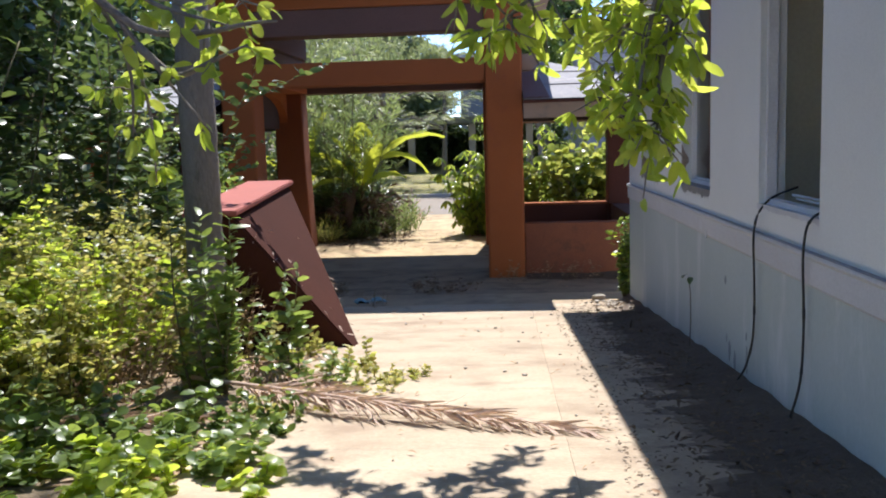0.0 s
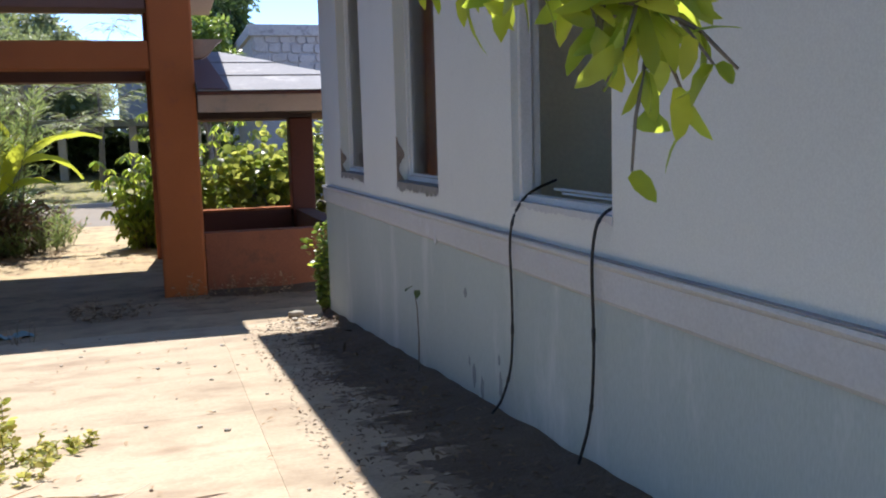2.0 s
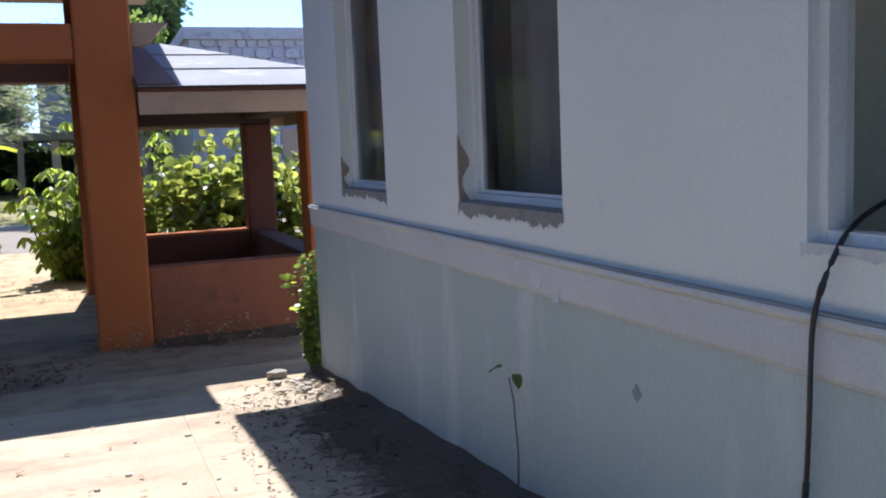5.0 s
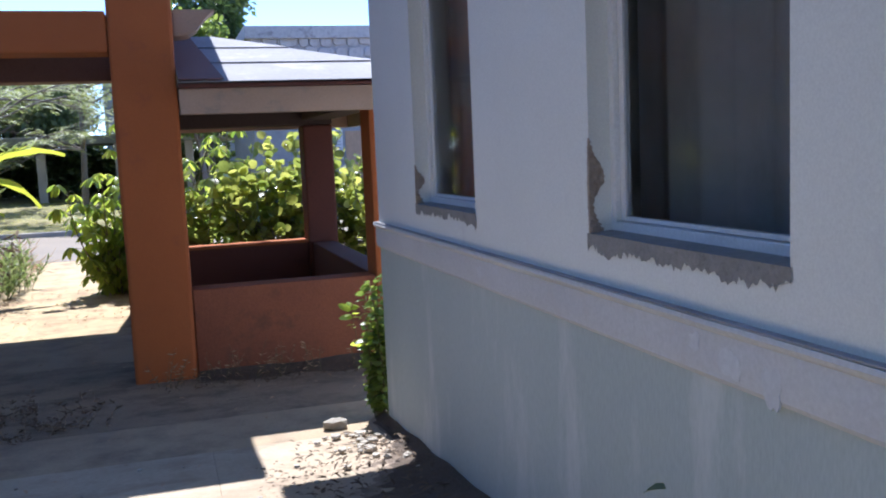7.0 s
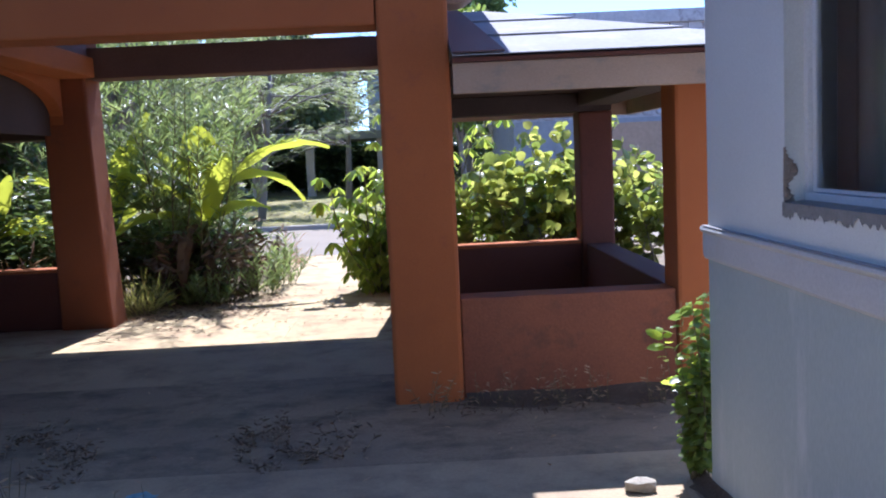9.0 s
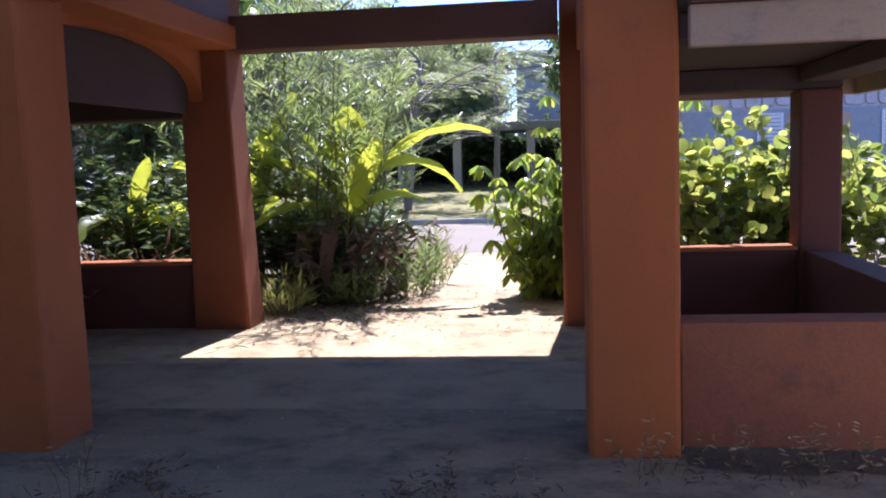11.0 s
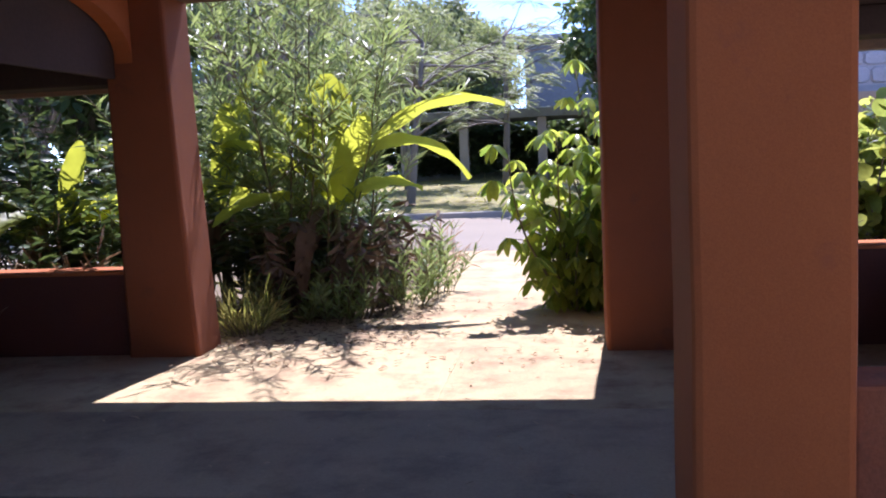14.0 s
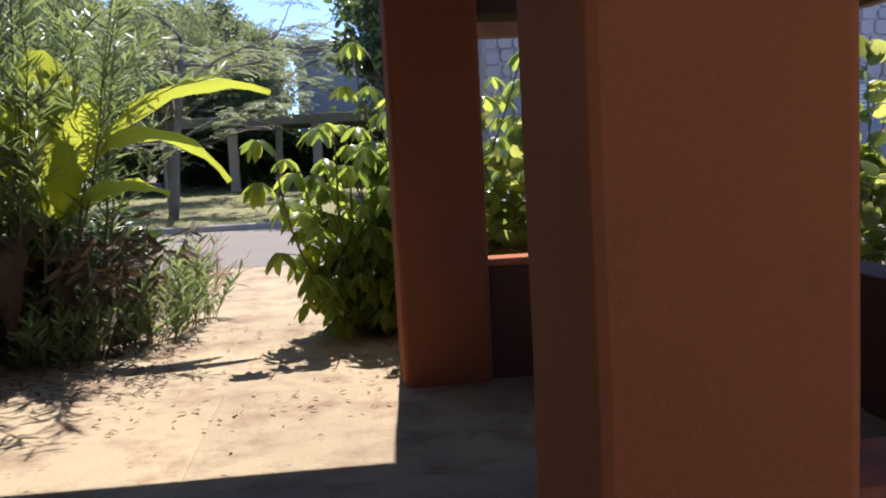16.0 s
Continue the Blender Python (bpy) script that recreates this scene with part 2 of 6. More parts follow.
# ---- mesh helpers ----
def part(name, bm, material, parent=None, label="", smooth=False):
    """Links a bmesh as one mesh object, under a thing or part when parent is given."""
    me = bpy.data.meshes.new(name)
    bm.to_mesh(me)
    bm.free()
    me.materials.append(material)
    if smooth:
        me.polygons.foreach_set("use_smooth", [True] * len(me.polygons))
    ob = new(name, me)
    ob.parent = parent
    if label:
        ob["label"] = label
    return ob


def share(name, me, m, parent):
    ob = new(name, me)
    ob.parent = parent
    ob.matrix_basis = m
    return ob


def empty(name, loc=(0, 0, 0), label="", category="", group="", kind=""):
    ob = new(name)
    ob.location = loc
    ob.empty_display_size = 0.2
    return tagged(ob, label, category, group, kind)


def add_box(bm, lo, hi, bevel=0.0):
    x0, y0, z0 = lo
    x1, y1, z1 = hi
    vs = [bm.verts.new(p) for p in ((x0, y0, z0), (x1, y0, z0), (x1, y1, z0), (x0, y1, z0), (x0, y0, z1), (x1, y0, z1), (x1, y1, z1), (x0, y1, z1))]
    fs = [bm.faces.new([vs[i] for i in f]) for f in ((3, 2, 1, 0), (4, 5, 6, 7), (0, 1, 5, 4), (1, 2, 6, 5), (2, 3, 7, 6), (3, 0, 4, 7))]
    if bevel:
        edges = list({e for f in fs for e in f.edges})
        bmesh.ops.bevel(bm, geom=edges, offset=bevel, segments=2, affect="EDGES", profile=0.6)
    return vs


def box(name, lo, hi, material, parent=None, label="", bevel=0.012):
    bm = bmesh.new()
    add_box(bm, lo, hi, bevel)
    return part(name, bm, material, parent, label)


def prism(name, pts, lo, hi, axis, material, parent=None, label="", bevel=0.01):
    """A polygon drawn out from lo to hi along an axis ('x' or 'y')."""
    bm = bmesh.new()
    def at(p, v):
        return (v, p[0], p[1]) if axis == "x" else (p[0], v, p[1])
    a, b = [bm.verts.new(at(p, lo)) for p in pts], [bm.verts.new(at(p, hi)) for p in pts]
    n = len(pts)
    bm.faces.new(a)
    bm.faces.new(b[::-1])
    for i in range(n):
        bm.faces.new((a[i], b[i], b[(i + 1) % n], a[(i + 1) % n]))
    bmesh.ops.recalc_face_normals(bm, faces=bm.faces)
    if bevel:
        bmesh.ops.bevel(bm, geom=list(bm.edges), offset=bevel, segments=2, affect="EDGES")
    return part(name, bm, material, parent, label)


def mesh_tris(name, V, T, material, parent=None, label="", smooth=False):
    """A mesh object from arrays of vertices and triangles."""
    V, T = np.asarray(V, np.float32), np.asarray(T, np.int32)
    me = bpy.data.meshes.new(name)
    me.vertices.add(len(V))
    me.vertices.foreach_set("co", V.ravel())
    me.loops.add(len(T) * 3)
    me.loops.foreach_set("vertex_index", T.ravel())
    me.polygons.add(len(T))
    me.polygons.foreach_set("loop_start", np.arange(0, len(T) * 3, 3, dtype=np.int32))
    me.update(calc_edges=True)
    if smooth:
        me.polygons.foreach_set("use_smooth", np.ones(len(T), bool))
    me.materials.append(material)
    ob = new(name, me)
    ob.parent = parent
    if label:
        ob["label"] = label
    return ob


def unit(a):
    return a / np.maximum(np.linalg.norm(a, axis=-1, keepdims=True), 1e-9)


LANCE = ((0.2, 0.6, 0.0), (0.5, 1.0, -0.03), (0.8, 0.6, -0.1))
OVAL = ((0.18, 0.8, 0.02), (0.55, 1.0, -0.02), (0.85, 0.62, -0.1))
ROUND = ((0.08, 0.7, 0.02), (0.4, 1.0, 0.0), (0.75, 0.85, -0.06), (0.93, 0.45, -0.12))
SIMPLE = ((0.45, 1.0, -0.03),)


def leaf_tris(P, D, L, W, prof=OVAL, fold=0.18, rng=None, flat=0.6):
    """Leaves at points P along directions D: folded blades; flat: how much they turn their faces up."""
    n = len(P)
    D = unit(D)
    up = np.array([0, 0, 1.0]) * flat + rng.normal(0, 0.6, (n, 3))
    S = unit(np.cross(D, up))
    N = np.cross(S, D)
    L, W = np.asarray(L).reshape(-1, 1) * np.ones((n, 1)), np.asarray(W).reshape(-1, 1) * np.ones((n, 1))
    cols = [P]
    for t, w, h in prof:
        mid = P + D * t * L + N * h * L
        cols += [mid + S * (w * W / 2) + N * (fold * w * W / 2), mid, mid - S * (w * W / 2) + N * (fold * w * W / 2)]
    cols.append(P + D * L - N * 0.16 * L)
    k, nv = len(prof), len(cols)
    V = np.stack(cols, 1).reshape(-1, 3)
    tris = [(0, 1, 2), (0, 2, 3)]
    for j in range(k - 1):
        a, b = 1 + 3 * j, 4 + 3 * j
        tris += [(a, b, b + 1), (a, b + 1, a + 1), (a + 1, b + 1, b + 2), (a + 1, b + 2, a + 2)]
    e = 1 + 3 * (k - 1)
    tris += [(e, nv - 1, e + 1), (e + 1, nv - 1, e + 2)]
    T = (np.arange(n)[:, None, None] * nv + np.array(tris)[None]).reshape(-1, 3)
    return V, T


def tube_tris(pts, radii, sides=6):
    pts, radii = np.asarray(pts, float), np.asarray(radii, float)
    tan = unit(np.gradient(pts, axis=0))
    ref = np.where(np.abs(tan[:, 2:3]) > 0.9, np.array([[1.0, 0, 0]]), np.array([[0, 0, 1.0]]))
    A = unit(np.cross(tan, ref))
    B = np.cross(tan, A)
    ang = np.linspace(0, 2 * np.pi, sides, endpoint=False)
    V = (pts[:, None] + radii[:, None, None] * (np.cos(ang)[None, :, None] * A[:, None] + np.sin(ang)[None, :, None] * B[:, None])).reshape(-1, 3)
    T = []
    for i in range(len(pts) - 1):
        for j in range(sides):
            a, b, c, d = i * sides + j, i * sides + (j + 1) % sides, (i + 1) * sides + j, (i + 1) * sides + (j + 1) % sides
            T += [(a, b, d), (a, d, c)]
    c0, c1 = len(V), len(V) + 1
    V = np.concatenate([V, pts[:1], pts[-1:]])
    last = (len(pts) - 1) * sides
    for j in range(sides):
        T += [(c0, (j + 1) % sides, j), (c1, last + j, last + (j + 1) % sides)]
    return V, np.array(T)


def join_tris(parts):
    V, T, o = [], [], 0
    for v, t in parts:
        V.append(v)
        T.append(t + o)
        o += len(v)
    return np.concatenate(V), np.concatenate(T)


def curve_path(rng, p0, d0, length, n=7, wander=0.25, droop=0.0, rise=0.0):
    """A wandering stem from p0 along d0."""
    p, d, out = np.array(p0, float), np.array(d0, float), []
    for i in range(n):
        out.append(p.copy())
        d = d + rng.normal(0, wander, 3) / n * 2 + np.array([0, 0, rise - droop]) / n
        d /= np.linalg.norm(d)
        p = p + d * length / (n - 1)
    return np.array(out)


def shrub(name, base, height, spread, stems, per, leaf, material, label, category="shrub", seed=1, prof=OVAL, tilt=0.5, start=0.15, rise=0.25, droop=0.0,
          out=0.9, r0=0.012, flat=0.7, twigs=0, lift=0.25, group="", stem_mat=None, fold=0.18, wander=0.35):
    """A plant of many stems, each with leaves along it."""
    rng = np.random.default_rng(seed)
    e = empty(name, base, label, category, group)
    tubes, P, D, S = [], [], [], []
    for i in range(stems):
        a = rng.uniform(0, 2 * np.pi)
        rad = spread * 0.35 * math.sqrt(rng.uniform())
        lean = rng.uniform(0, tilt)
        d = np.array([math.cos(a) * lean, math.sin(a) * lean, 1.0])
        h = height * rng.uniform(0.55, 1.08)
        path = curve_path(rng, (math.cos(a) * rad, math.sin(a) * rad, -0.03), d / np.linalg.norm(d), h, 9, wander, droop, rise)
        runs = [(path, r0 * rng.uniform(0.7, 1.3))]
        for k in range(twigs):
            j = int(rng.integers(3, 8))
            b = rng.uniform(0, 2 * np.pi)
            runs.append((curve_path(rng, path[j], np.array([math.cos(b), math.sin(b), 0.55]), h * rng.uniform(0.18, 0.36), 6, 0.4, droop, rise), r0 * 0.5))
        for pth, r in runs:
            tubes.append(tube_tris(pth, np.linspace(r, r * 0.3, len(pth)), 5))
            m = per if pth is path else max(4, per // 2)
            u = rng.uniform(start if pth is path else 0.1, 1.0, m) * (len(pth) - 1)
            i0 = np.minimum(u.astype(int), len(pth) - 2)
            pos = pth[i0] + (pth[i0 + 1] - pth[i0]) * (u - i0)[:, None]
            tang = unit(pth[i0 + 1] - pth[i0])
            ang = rng.uniform(0, 2 * np.pi, m)
            side = np.stack([np.cos(ang), np.sin(ang), np.full(m, lift)], 1)
            P.append(pos)
            D.append(tang * (1 - out) + side * out + rng.normal(0, 0.15, (m, 3)))
            S.append(rng.uniform(0.65, 1.2, m))
    mesh_tris("branchwork", *join_tris(tubes), stem_mat or M_STEM, e)["kind"] = "stuff"
    P, D, S = np.concatenate(P), np.concatenate(D), np.concatenate(S)
    fol = mesh_tris("foliage", *leaf_tris(P, D, leaf[0] * S, leaf[1] * S, prof, fold, rng, flat), material, e)
    fol["kind"] = "stuff"
    return e


def tree(name, base, height, crown, clumps, per, leaf, material, label, seed=1, trunk_r=0.14, prof=SIMPLE, trunk_h=0.45, lean=(0, 0), flat=0.6, category="tree", clump=0.55, fold=0.1, group=""):
    """A tapered trunk, limbs to each clump, and a crown of loose leaf clumps."""
    rng = np.random.default_rng(seed)
    e = empty(name, base, label, category, group)
    th = height * trunk_h
    n = 7
    pts = np.array([[lean[0] * (i / (n - 1)) + rng.normal(0, 0.03), lean[1] * (i / (n - 1)) + rng.normal(0, 0.03), th * i / (n - 1) - 0.05] for i in range(n)])
    rad = np.linspace(trunk_r, trunk_r * 0.6, n)
    rad[0] *= 1.35
    mesh_tris("trunk", *tube_tris(pts, rad, 9), M_BARK, e, smooth=True)
    top = pts[-1]
    limbs, P, D = [], [], []
    for i in range(clumps):
        v = unit(rng.normal(0, 1, 3))
        c = np.array([top[0], top[1], height - crown[2]]) + v * np.array(crown) * rng.uniform(0.45, 1.0)
        mid = (top + c) / 2 + rng.normal(0, 0.12, 3) * crown[0]
        s0 = pts[int(rng.integers(n - 3, n))]
        limbs.append(tube_tris(np.array([s0, (s0 + mid) / 2 + rng.normal(0, .05, 3), mid, (mid + c) / 2, c]), np.array([.45, .35, .25, .15, .06]) * trunk_r, 5))
        g = rng.normal(0, 1, (per, 3))
        g = unit(g) * rng.uniform(0.2, 1, (per, 1)) ** 0.6
        rr = clump * rng.uniform(0.6, 1.25)
        P.append(c + g * rr * np.array([1, 1, 0.65]))
        D.append(g + rng.normal(0, 0.5, (per, 3)) + np.array([0, 0, -0.25]))
    mesh_tris("branchwork", *join_tris(limbs), M_BARK, e)["kind"] = "stuff"
    P, D = np.concatenate(P), np.concatenate(D)
    s = rng.uniform(0.6, 1.25, len(P))
    mesh_tris("crown", *leaf_tris(P, D, leaf[0] * s, leaf[1] * s, prof, fold, rng, flat), material, e)
    return e


# ---- ground ----
def ground_z(y):
    """Height of the ground: it falls from the near end of the walk to the pavilion, and the lawn over the road rises."""
    z = np.interp(y, [-20, 2.0, 6.0, 13.2, 14.0, 34, 50, 70, 400], [0.78, 0.72, 0.57, 0.02, 0, 0, 0.5, 0.7, 0.7])
    return float(z)


def grid_mesh(name, xs, ys, zf, material, label, category, kind="structure"):
    V = np.array([(x, y, zf(x, y)) for y in ys for x in xs])
    nx = len(xs)
    T = []
    for j in range(len(ys) - 1):
        for i in range(nx - 1):
            a = j * nx + i
            T += [(a, a + 1, a + nx + 1), (a, a + nx + 1, a + nx)]
    return tagged(mesh_tris(name, V, T, material, smooth=True), label, category, kind=kind)


gx = [-900, -300, -100, -50, -25, -14] + [-10 + 0.5 * i for i in range(37)] + [10, 14, 25, 50, 100, 300, 900]
gy = [-300, -60, -20, -8] + [-4 + 0.5 * i for i in range(60)] + [27, 30, 33.4, 33.9, 36, 40, 45, 50, 60, 80, 120, 300, 2000]


def soil_z(x, y):
    r = 0.05 * noise.noise(Vector((x * 0.9, y * 0.9, 0.3))) if (x < -1.7 and y < 26) or (20 < y < 26 and (x > 1.2 or x < -2)) else 0
    return ground_z(y) - 0.055 + max(0, r) * 1.2


grid_mesh("ground", gx, gy, soil_z, M_SOIL, "bare brown garden soil with leaf litter", "ground")
grid_mesh("lawn", [-60 + 4 * i for i in range(31)], [33.95, 36, 40, 45, 50, 58, 66], lambda x, y: ground_z(y) - 0.02 + 0.05 * noise.noise(Vector((x, y, 0))), M_LAWN, "dry patchy lawn beyond the kerb", "lawn")
grid_mesh("road", [-70, -35, 0, 35, 70], [26.6, 30, 33.6], lambda x, y: 0.004, M_ROAD, "sun-bleached grey asphalt road", "road")
kerb = tagged(box("kerb", (-70, 33.6, -0.1), (70, 33.85, 0.13), M_KERB, bevel=0.03), "low concrete kerb along the lawn", "kerb", kind="structure")

# ---- house ----
WX, WY, TOP = 2.11, 13.30, 3.75
WIN = ((6.72, 7.76), (9.04, 10.08), (11.28, 12.31))
SILL, HEAD = 1.585, 3.3
house = empty("house", (WX, WY, 0), "single-storey house with grey-white walls, blue-grey below a moulding", "house")


def hp(ob):
    """Keeps the world place of a part of the house."""
    ob.matrix_parent_inverse = Matrix.Translation((WX, WY, 0)).inverted()
    return ob


def hbox(name, lo, hi, m, label="", bevel=0.0, parent=None):
    ob = box(name, lo, hi, m, parent or house, label, bevel)
    return hp(ob) if parent is None else ob


TH = 0.15
bm = bmesh.new()
yc = [-6] + [v for w in WIN for v in w] + [WY]
zc = [1.40, SILL, HEAD, TOP]
outer, inner = {}, {}
for side, X in ((outer, WX), (inner, WX + TH)):
    for j, z in enumerate(zc):
        for i, y in enumerate(yc):
            side[i, j] = bm.verts.new((X, y, z))
for i in range(len(yc) - 1):
    for j in range(3):
        if j == 1 and i % 2 == 1:
            bm.faces.new((outer[i, j], inner[i, j], inner[i + 1, j], outer[i + 1, j]))
            bm.faces.new((outer[i, j + 1], outer[i + 1, j + 1], inner[i + 1, j + 1], inner[i, j + 1]))
            bm.faces.new((outer[i, j], outer[i, j + 1], inner[i, j + 1], inner[i, j]))
            bm.faces.new((outer[i + 1, j], inner[i + 1, j], inner[i + 1, j + 1], outer[i + 1, j + 1]))
            continue
        bm.faces.new((outer[i, j], outer[i, j + 1], outer[i + 1, j + 1], outer[i + 1, j]))
        bm.faces.new((inner[i, j], inner[i + 1, j], inner[i + 1, j + 1], inner[i, j + 1]))
n = len(yc) - 1
for j in range(3):
    bm.faces.new((outer[n, j], outer[n, j + 1], inner[n, j + 1], inner[n, j]))
    bm.faces.new((outer[0, j], inner[0, j], inner[0, j + 1], outer[0, j + 1]))
for i in range(n):
    bm.faces.new((outer[i, 3], inner[i, 3], inner[i + 1, 3], outer[i + 1, 3]))
    bm.faces.new((outer[i, 0], outer[i + 1, 0], inner[i + 1, 0], inner[i, 0]))
bmesh.ops.recalc_face_normals(bm, faces=bm.faces)
hp(part("upper_wall", bm, M_WALLUP, house, "smooth grey-white painted wall"))
hbox("lower_wall", (WX, -6, -0.3), (WX + TH, WY, 1.40), M_WALLLOW, "blue-grey stained base of the wall")
for lo, hi in (((WX + TH, WY - TH), (10.5, WY)), ((10.26, -6), (10.5, WY - TH)), ((WX + TH, -6), (10.26, -5.76))):
    hbox("end_wall", (*lo, -0.3), (*hi, TOP), M_WALLUP, "grey-white painted wall")
# moulding, rounded, with a small return round the corner
prof = [(0, 1.262), (0.008, 1.266), (0.016, 1.28), (0.019, 1.33), (0.019, 1.38), (0.018, 1.40), (0.028, 1.408), (0.034, 1.42), (0.030, 1.433), (0, 1.440)]
bm = bmesh.new()
loops = []
for y in [-6] + [-5.5 + 0.5 * i for i in range(38)] + [WY + 0.035]:
    wob = 0.004 * noise.noise(Vector((0, y * 1.7, 0)))
    loops.append([bm.verts.new((WX - d - (wob if 0 < k < 9 else 0) - 0.0005, y, z + wob)) for k, (d, z) in enumerate(prof)])
for a, b in zip(loops, loops[1:]):
    for k in range(len(prof) - 1):
        bm.faces.new((a[k], b[k], b[k + 1], a[k + 1]))
bm.faces.new(loops[-1])
hp(part("moulding", bm, M_BAND, house, "chipped rounded moulding", smooth=False))
hbox("ledge_dirt", (WX - 0.031, -5.9, 1.4365), (WX - 0.0005, WY + 0.02, 1.4415), M_LEDGE, "grey strip along the top of the moulding", 0.002)
hbox("roof", (WX - 0.71, -6.6, TOP), (11.1, WY + 1.12, TOP + 0.22), M_FASCIA, "flat overhanging roof slab", 0.02)
hbox("room_ceiling", (WX + TH, -5.76, TOP - 0.12), (10.26, WY - TH, TOP - 0.01), M_ROOMWALL)
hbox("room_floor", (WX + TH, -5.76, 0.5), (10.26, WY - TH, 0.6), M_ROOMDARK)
hbox("partition", (WX + TH, 8.30, 0.6), (10.2, 8.42, TOP - 0.12), M_ROOMWALL, "yellowed partition wall")
hbox("back_partition", (3.25, -5.7, 0.6), (3.37, 8.29, TOP - 0.12), M_ROOMWALL, "yellowed inner wall")
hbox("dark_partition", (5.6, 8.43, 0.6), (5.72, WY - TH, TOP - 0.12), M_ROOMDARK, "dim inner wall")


def ragged(rng, y0, y1, z, depth, n=26):
    """A jagged lower border from y0 to y1."""
    off = rng.uniform(0, 50)
    pts = []
    for k in range(n + 1):
        y = y0 + (y1 - y0) * k / n
        d = 0.72 + 0.6 * noise.noise(Vector((y * 5, off, 0))) + 0.55 * noise.noise(Vector((y * 24, off, 3))) + 0.75 * abs(noise.noise(Vector((y * 60, off, 7))))
        pts.append((y, z - depth * max(0.15, d)))
    return pts


def window(i, y0, y1, glazed):
    rng = np.random.default_rng(40 + i)
    w = new("window")
    w.parent = house
    hp(w)
    tagged(w, "recessed window with white aluminium frame" if glazed else "open window with its glass missing")
    fx = WX + (0.08 if glazed else 0.035)
    fz = SILL + (0.028 if glazed else 0.02)
    fd = 0.06
    bm = bmesh.new()
    t = 0.032
    add_box(bm, (fx, y0, fz), (fx + fd, y0 + t, HEAD), 0.003)
    add_box(bm, (fx, y1 - t, fz), (fx + fd, y1, HEAD), 0.003)
    add_box(bm, (fx, y0 + t, fz), (fx + fd, y1 - t, fz + t), 0.003)
    add_box(bm, (fx, y0 + t, HEAD - t), (fx + fd, y1 - t, HEAD), 0.003)
    part("frame", bm, M_ALU, w, "white aluminium frame")
    bm = bmesh.new()
    a, b = y0 + t + 0.004, y1 - t - 0.004
    if glazed:
        add_box(bm, (fx + 0.02, a, fz + t + 0.004), (fx + 0.045, a + 0.03, HEAD - t - 0.004))
        add_box(bm, (fx + 0.02, b - 0.03, fz + t + 0.004), (fx + 0.045, b, HEAD - t - 0.004))
        add_box(bm, (fx + 0.02, a + 0.03, fz + t + 0.004), (fx + 0.045, b - 0.03, fz + t + 0.018))
        add_box(bm, (fx + 0.02, a + 0.03, HEAD - 0.09), (fx + 0.045, b - 0.03, HEAD - t - 0.004))
        part("sash", bm, M_ALU, w, "white inner sash")
        bm = bmesh.new()
        add_box(bm, (fx + 0.028, a + 0.03, fz + t + 0.018), (fx + 0.034, b - 0.03, HEAD - 0.09))
        p = part("pane", bm, M_GLASS, w, "dusty dark glass pane")
        p.visible_shadow = False
        bm = bmesh.new()
        cols = []
        n = 40
        for k in range(n + 1):
            y = y0 - 0.15 + (y1 - y0 + 0.30) * k / n
            x = WX + 0.31 + 0.022 * math.sin(k * 1.05) + 0.008 * math.sin(k * 2.3 + i)
            cols.append((bm.verts.new((x, y, SILL - 0.3)), bm.verts.new((x, y, HEAD + 0.08))))
        for p0, p1 in zip(cols, cols[1:]):
            bm.faces.new((p0[0], p1[0], p1[1], p0[1]))
        part("curtain", bm, M_CURTAIN, w, "limp grey curtain behind the glass", smooth=True)
    else:
        add_box(bm, (fx + 0.10, a, SILL + 0.075), (fx + 0.12, b - 0.15, SILL + 0.085))
        add_box(bm, (fx + 0.075, a, SILL + 0.064), (fx + 0.09, b - 0.3, SILL + 0.072))
        part("track", bm, M_ALU, w, "loose bottom track")
    # rough cement sill with a broken front border
    edge = ragged(rng, y0 - 0.01, y1 + 0.02, SILL + 0.012, 0.045 if glazed else 0.02, 110)
    bm = bmesh.new()
    top = [bm.verts.new((WX - 0.004, y, SILL + 0.022)) for y, z in edge]
    low = [bm.verts.new((WX - 0.004, y, z)) for y, z in edge]
    back = [bm.verts.new((fx - 0.001, y, fz + 0.002)) for y, z in edge]
    for k in range(len(edge) - 1):
        bm.faces.new((low[k], low[k + 1], top[k + 1], top[k]))
        bm.faces.new((top[k], top[k + 1], back[k + 1], back[k]))
    part("sill", bm, M_SILL if glazed else M_BAND, w, "raw cement sill with broken edge" if glazed else "pale chipped sill")
    if glazed:
        # cement and plaster broken away along the foot of the far jamb
        big = 1.0 if i == 1 else 0.7
        bm = bmesh.new()
        n, top_z = 46, 0.34 * big
        cols = []
        for k in range(n + 1):
            u = k / n
            z = fz - 0.02 + top_z * u
            jag = 0.010 * noise.noise(Vector((k * 0.9, i * 3.1, 2))) + 0.006 * noise.noise(Vector((k * 2.7, i, 9)))
            fall = max(0.0, 1 - u * 3.2) * 0.05
            bulge = max(0.0, math.sin(math.pi * min(1, u * 1.02))) * (1.1 - 0.6 * u)
            deep = max(0.001, min(0.095, 0.008 * (1 - u) + fall + 0.052 * math.exp(-((u - 0.62) / 0.20) ** 2) + 1.6 * jag))
            wide = max(0.0005, 0.004 + 0.010 * big * bulge + 0.9 * jag)
            dent = 0.006 * noise.noise(Vector((k * 0.6, 4, i)))
            cols.append([bm.verts.new(p) for p in ((WX + deep, y1 - 0.0035, z), (WX + deep * 0.5, y1 - 0.006 + dent * 0.4, z + dent), (WX - 0.0035, y1 - 0.0035, z), (WX - 0.0035, y1 + wide, z))])
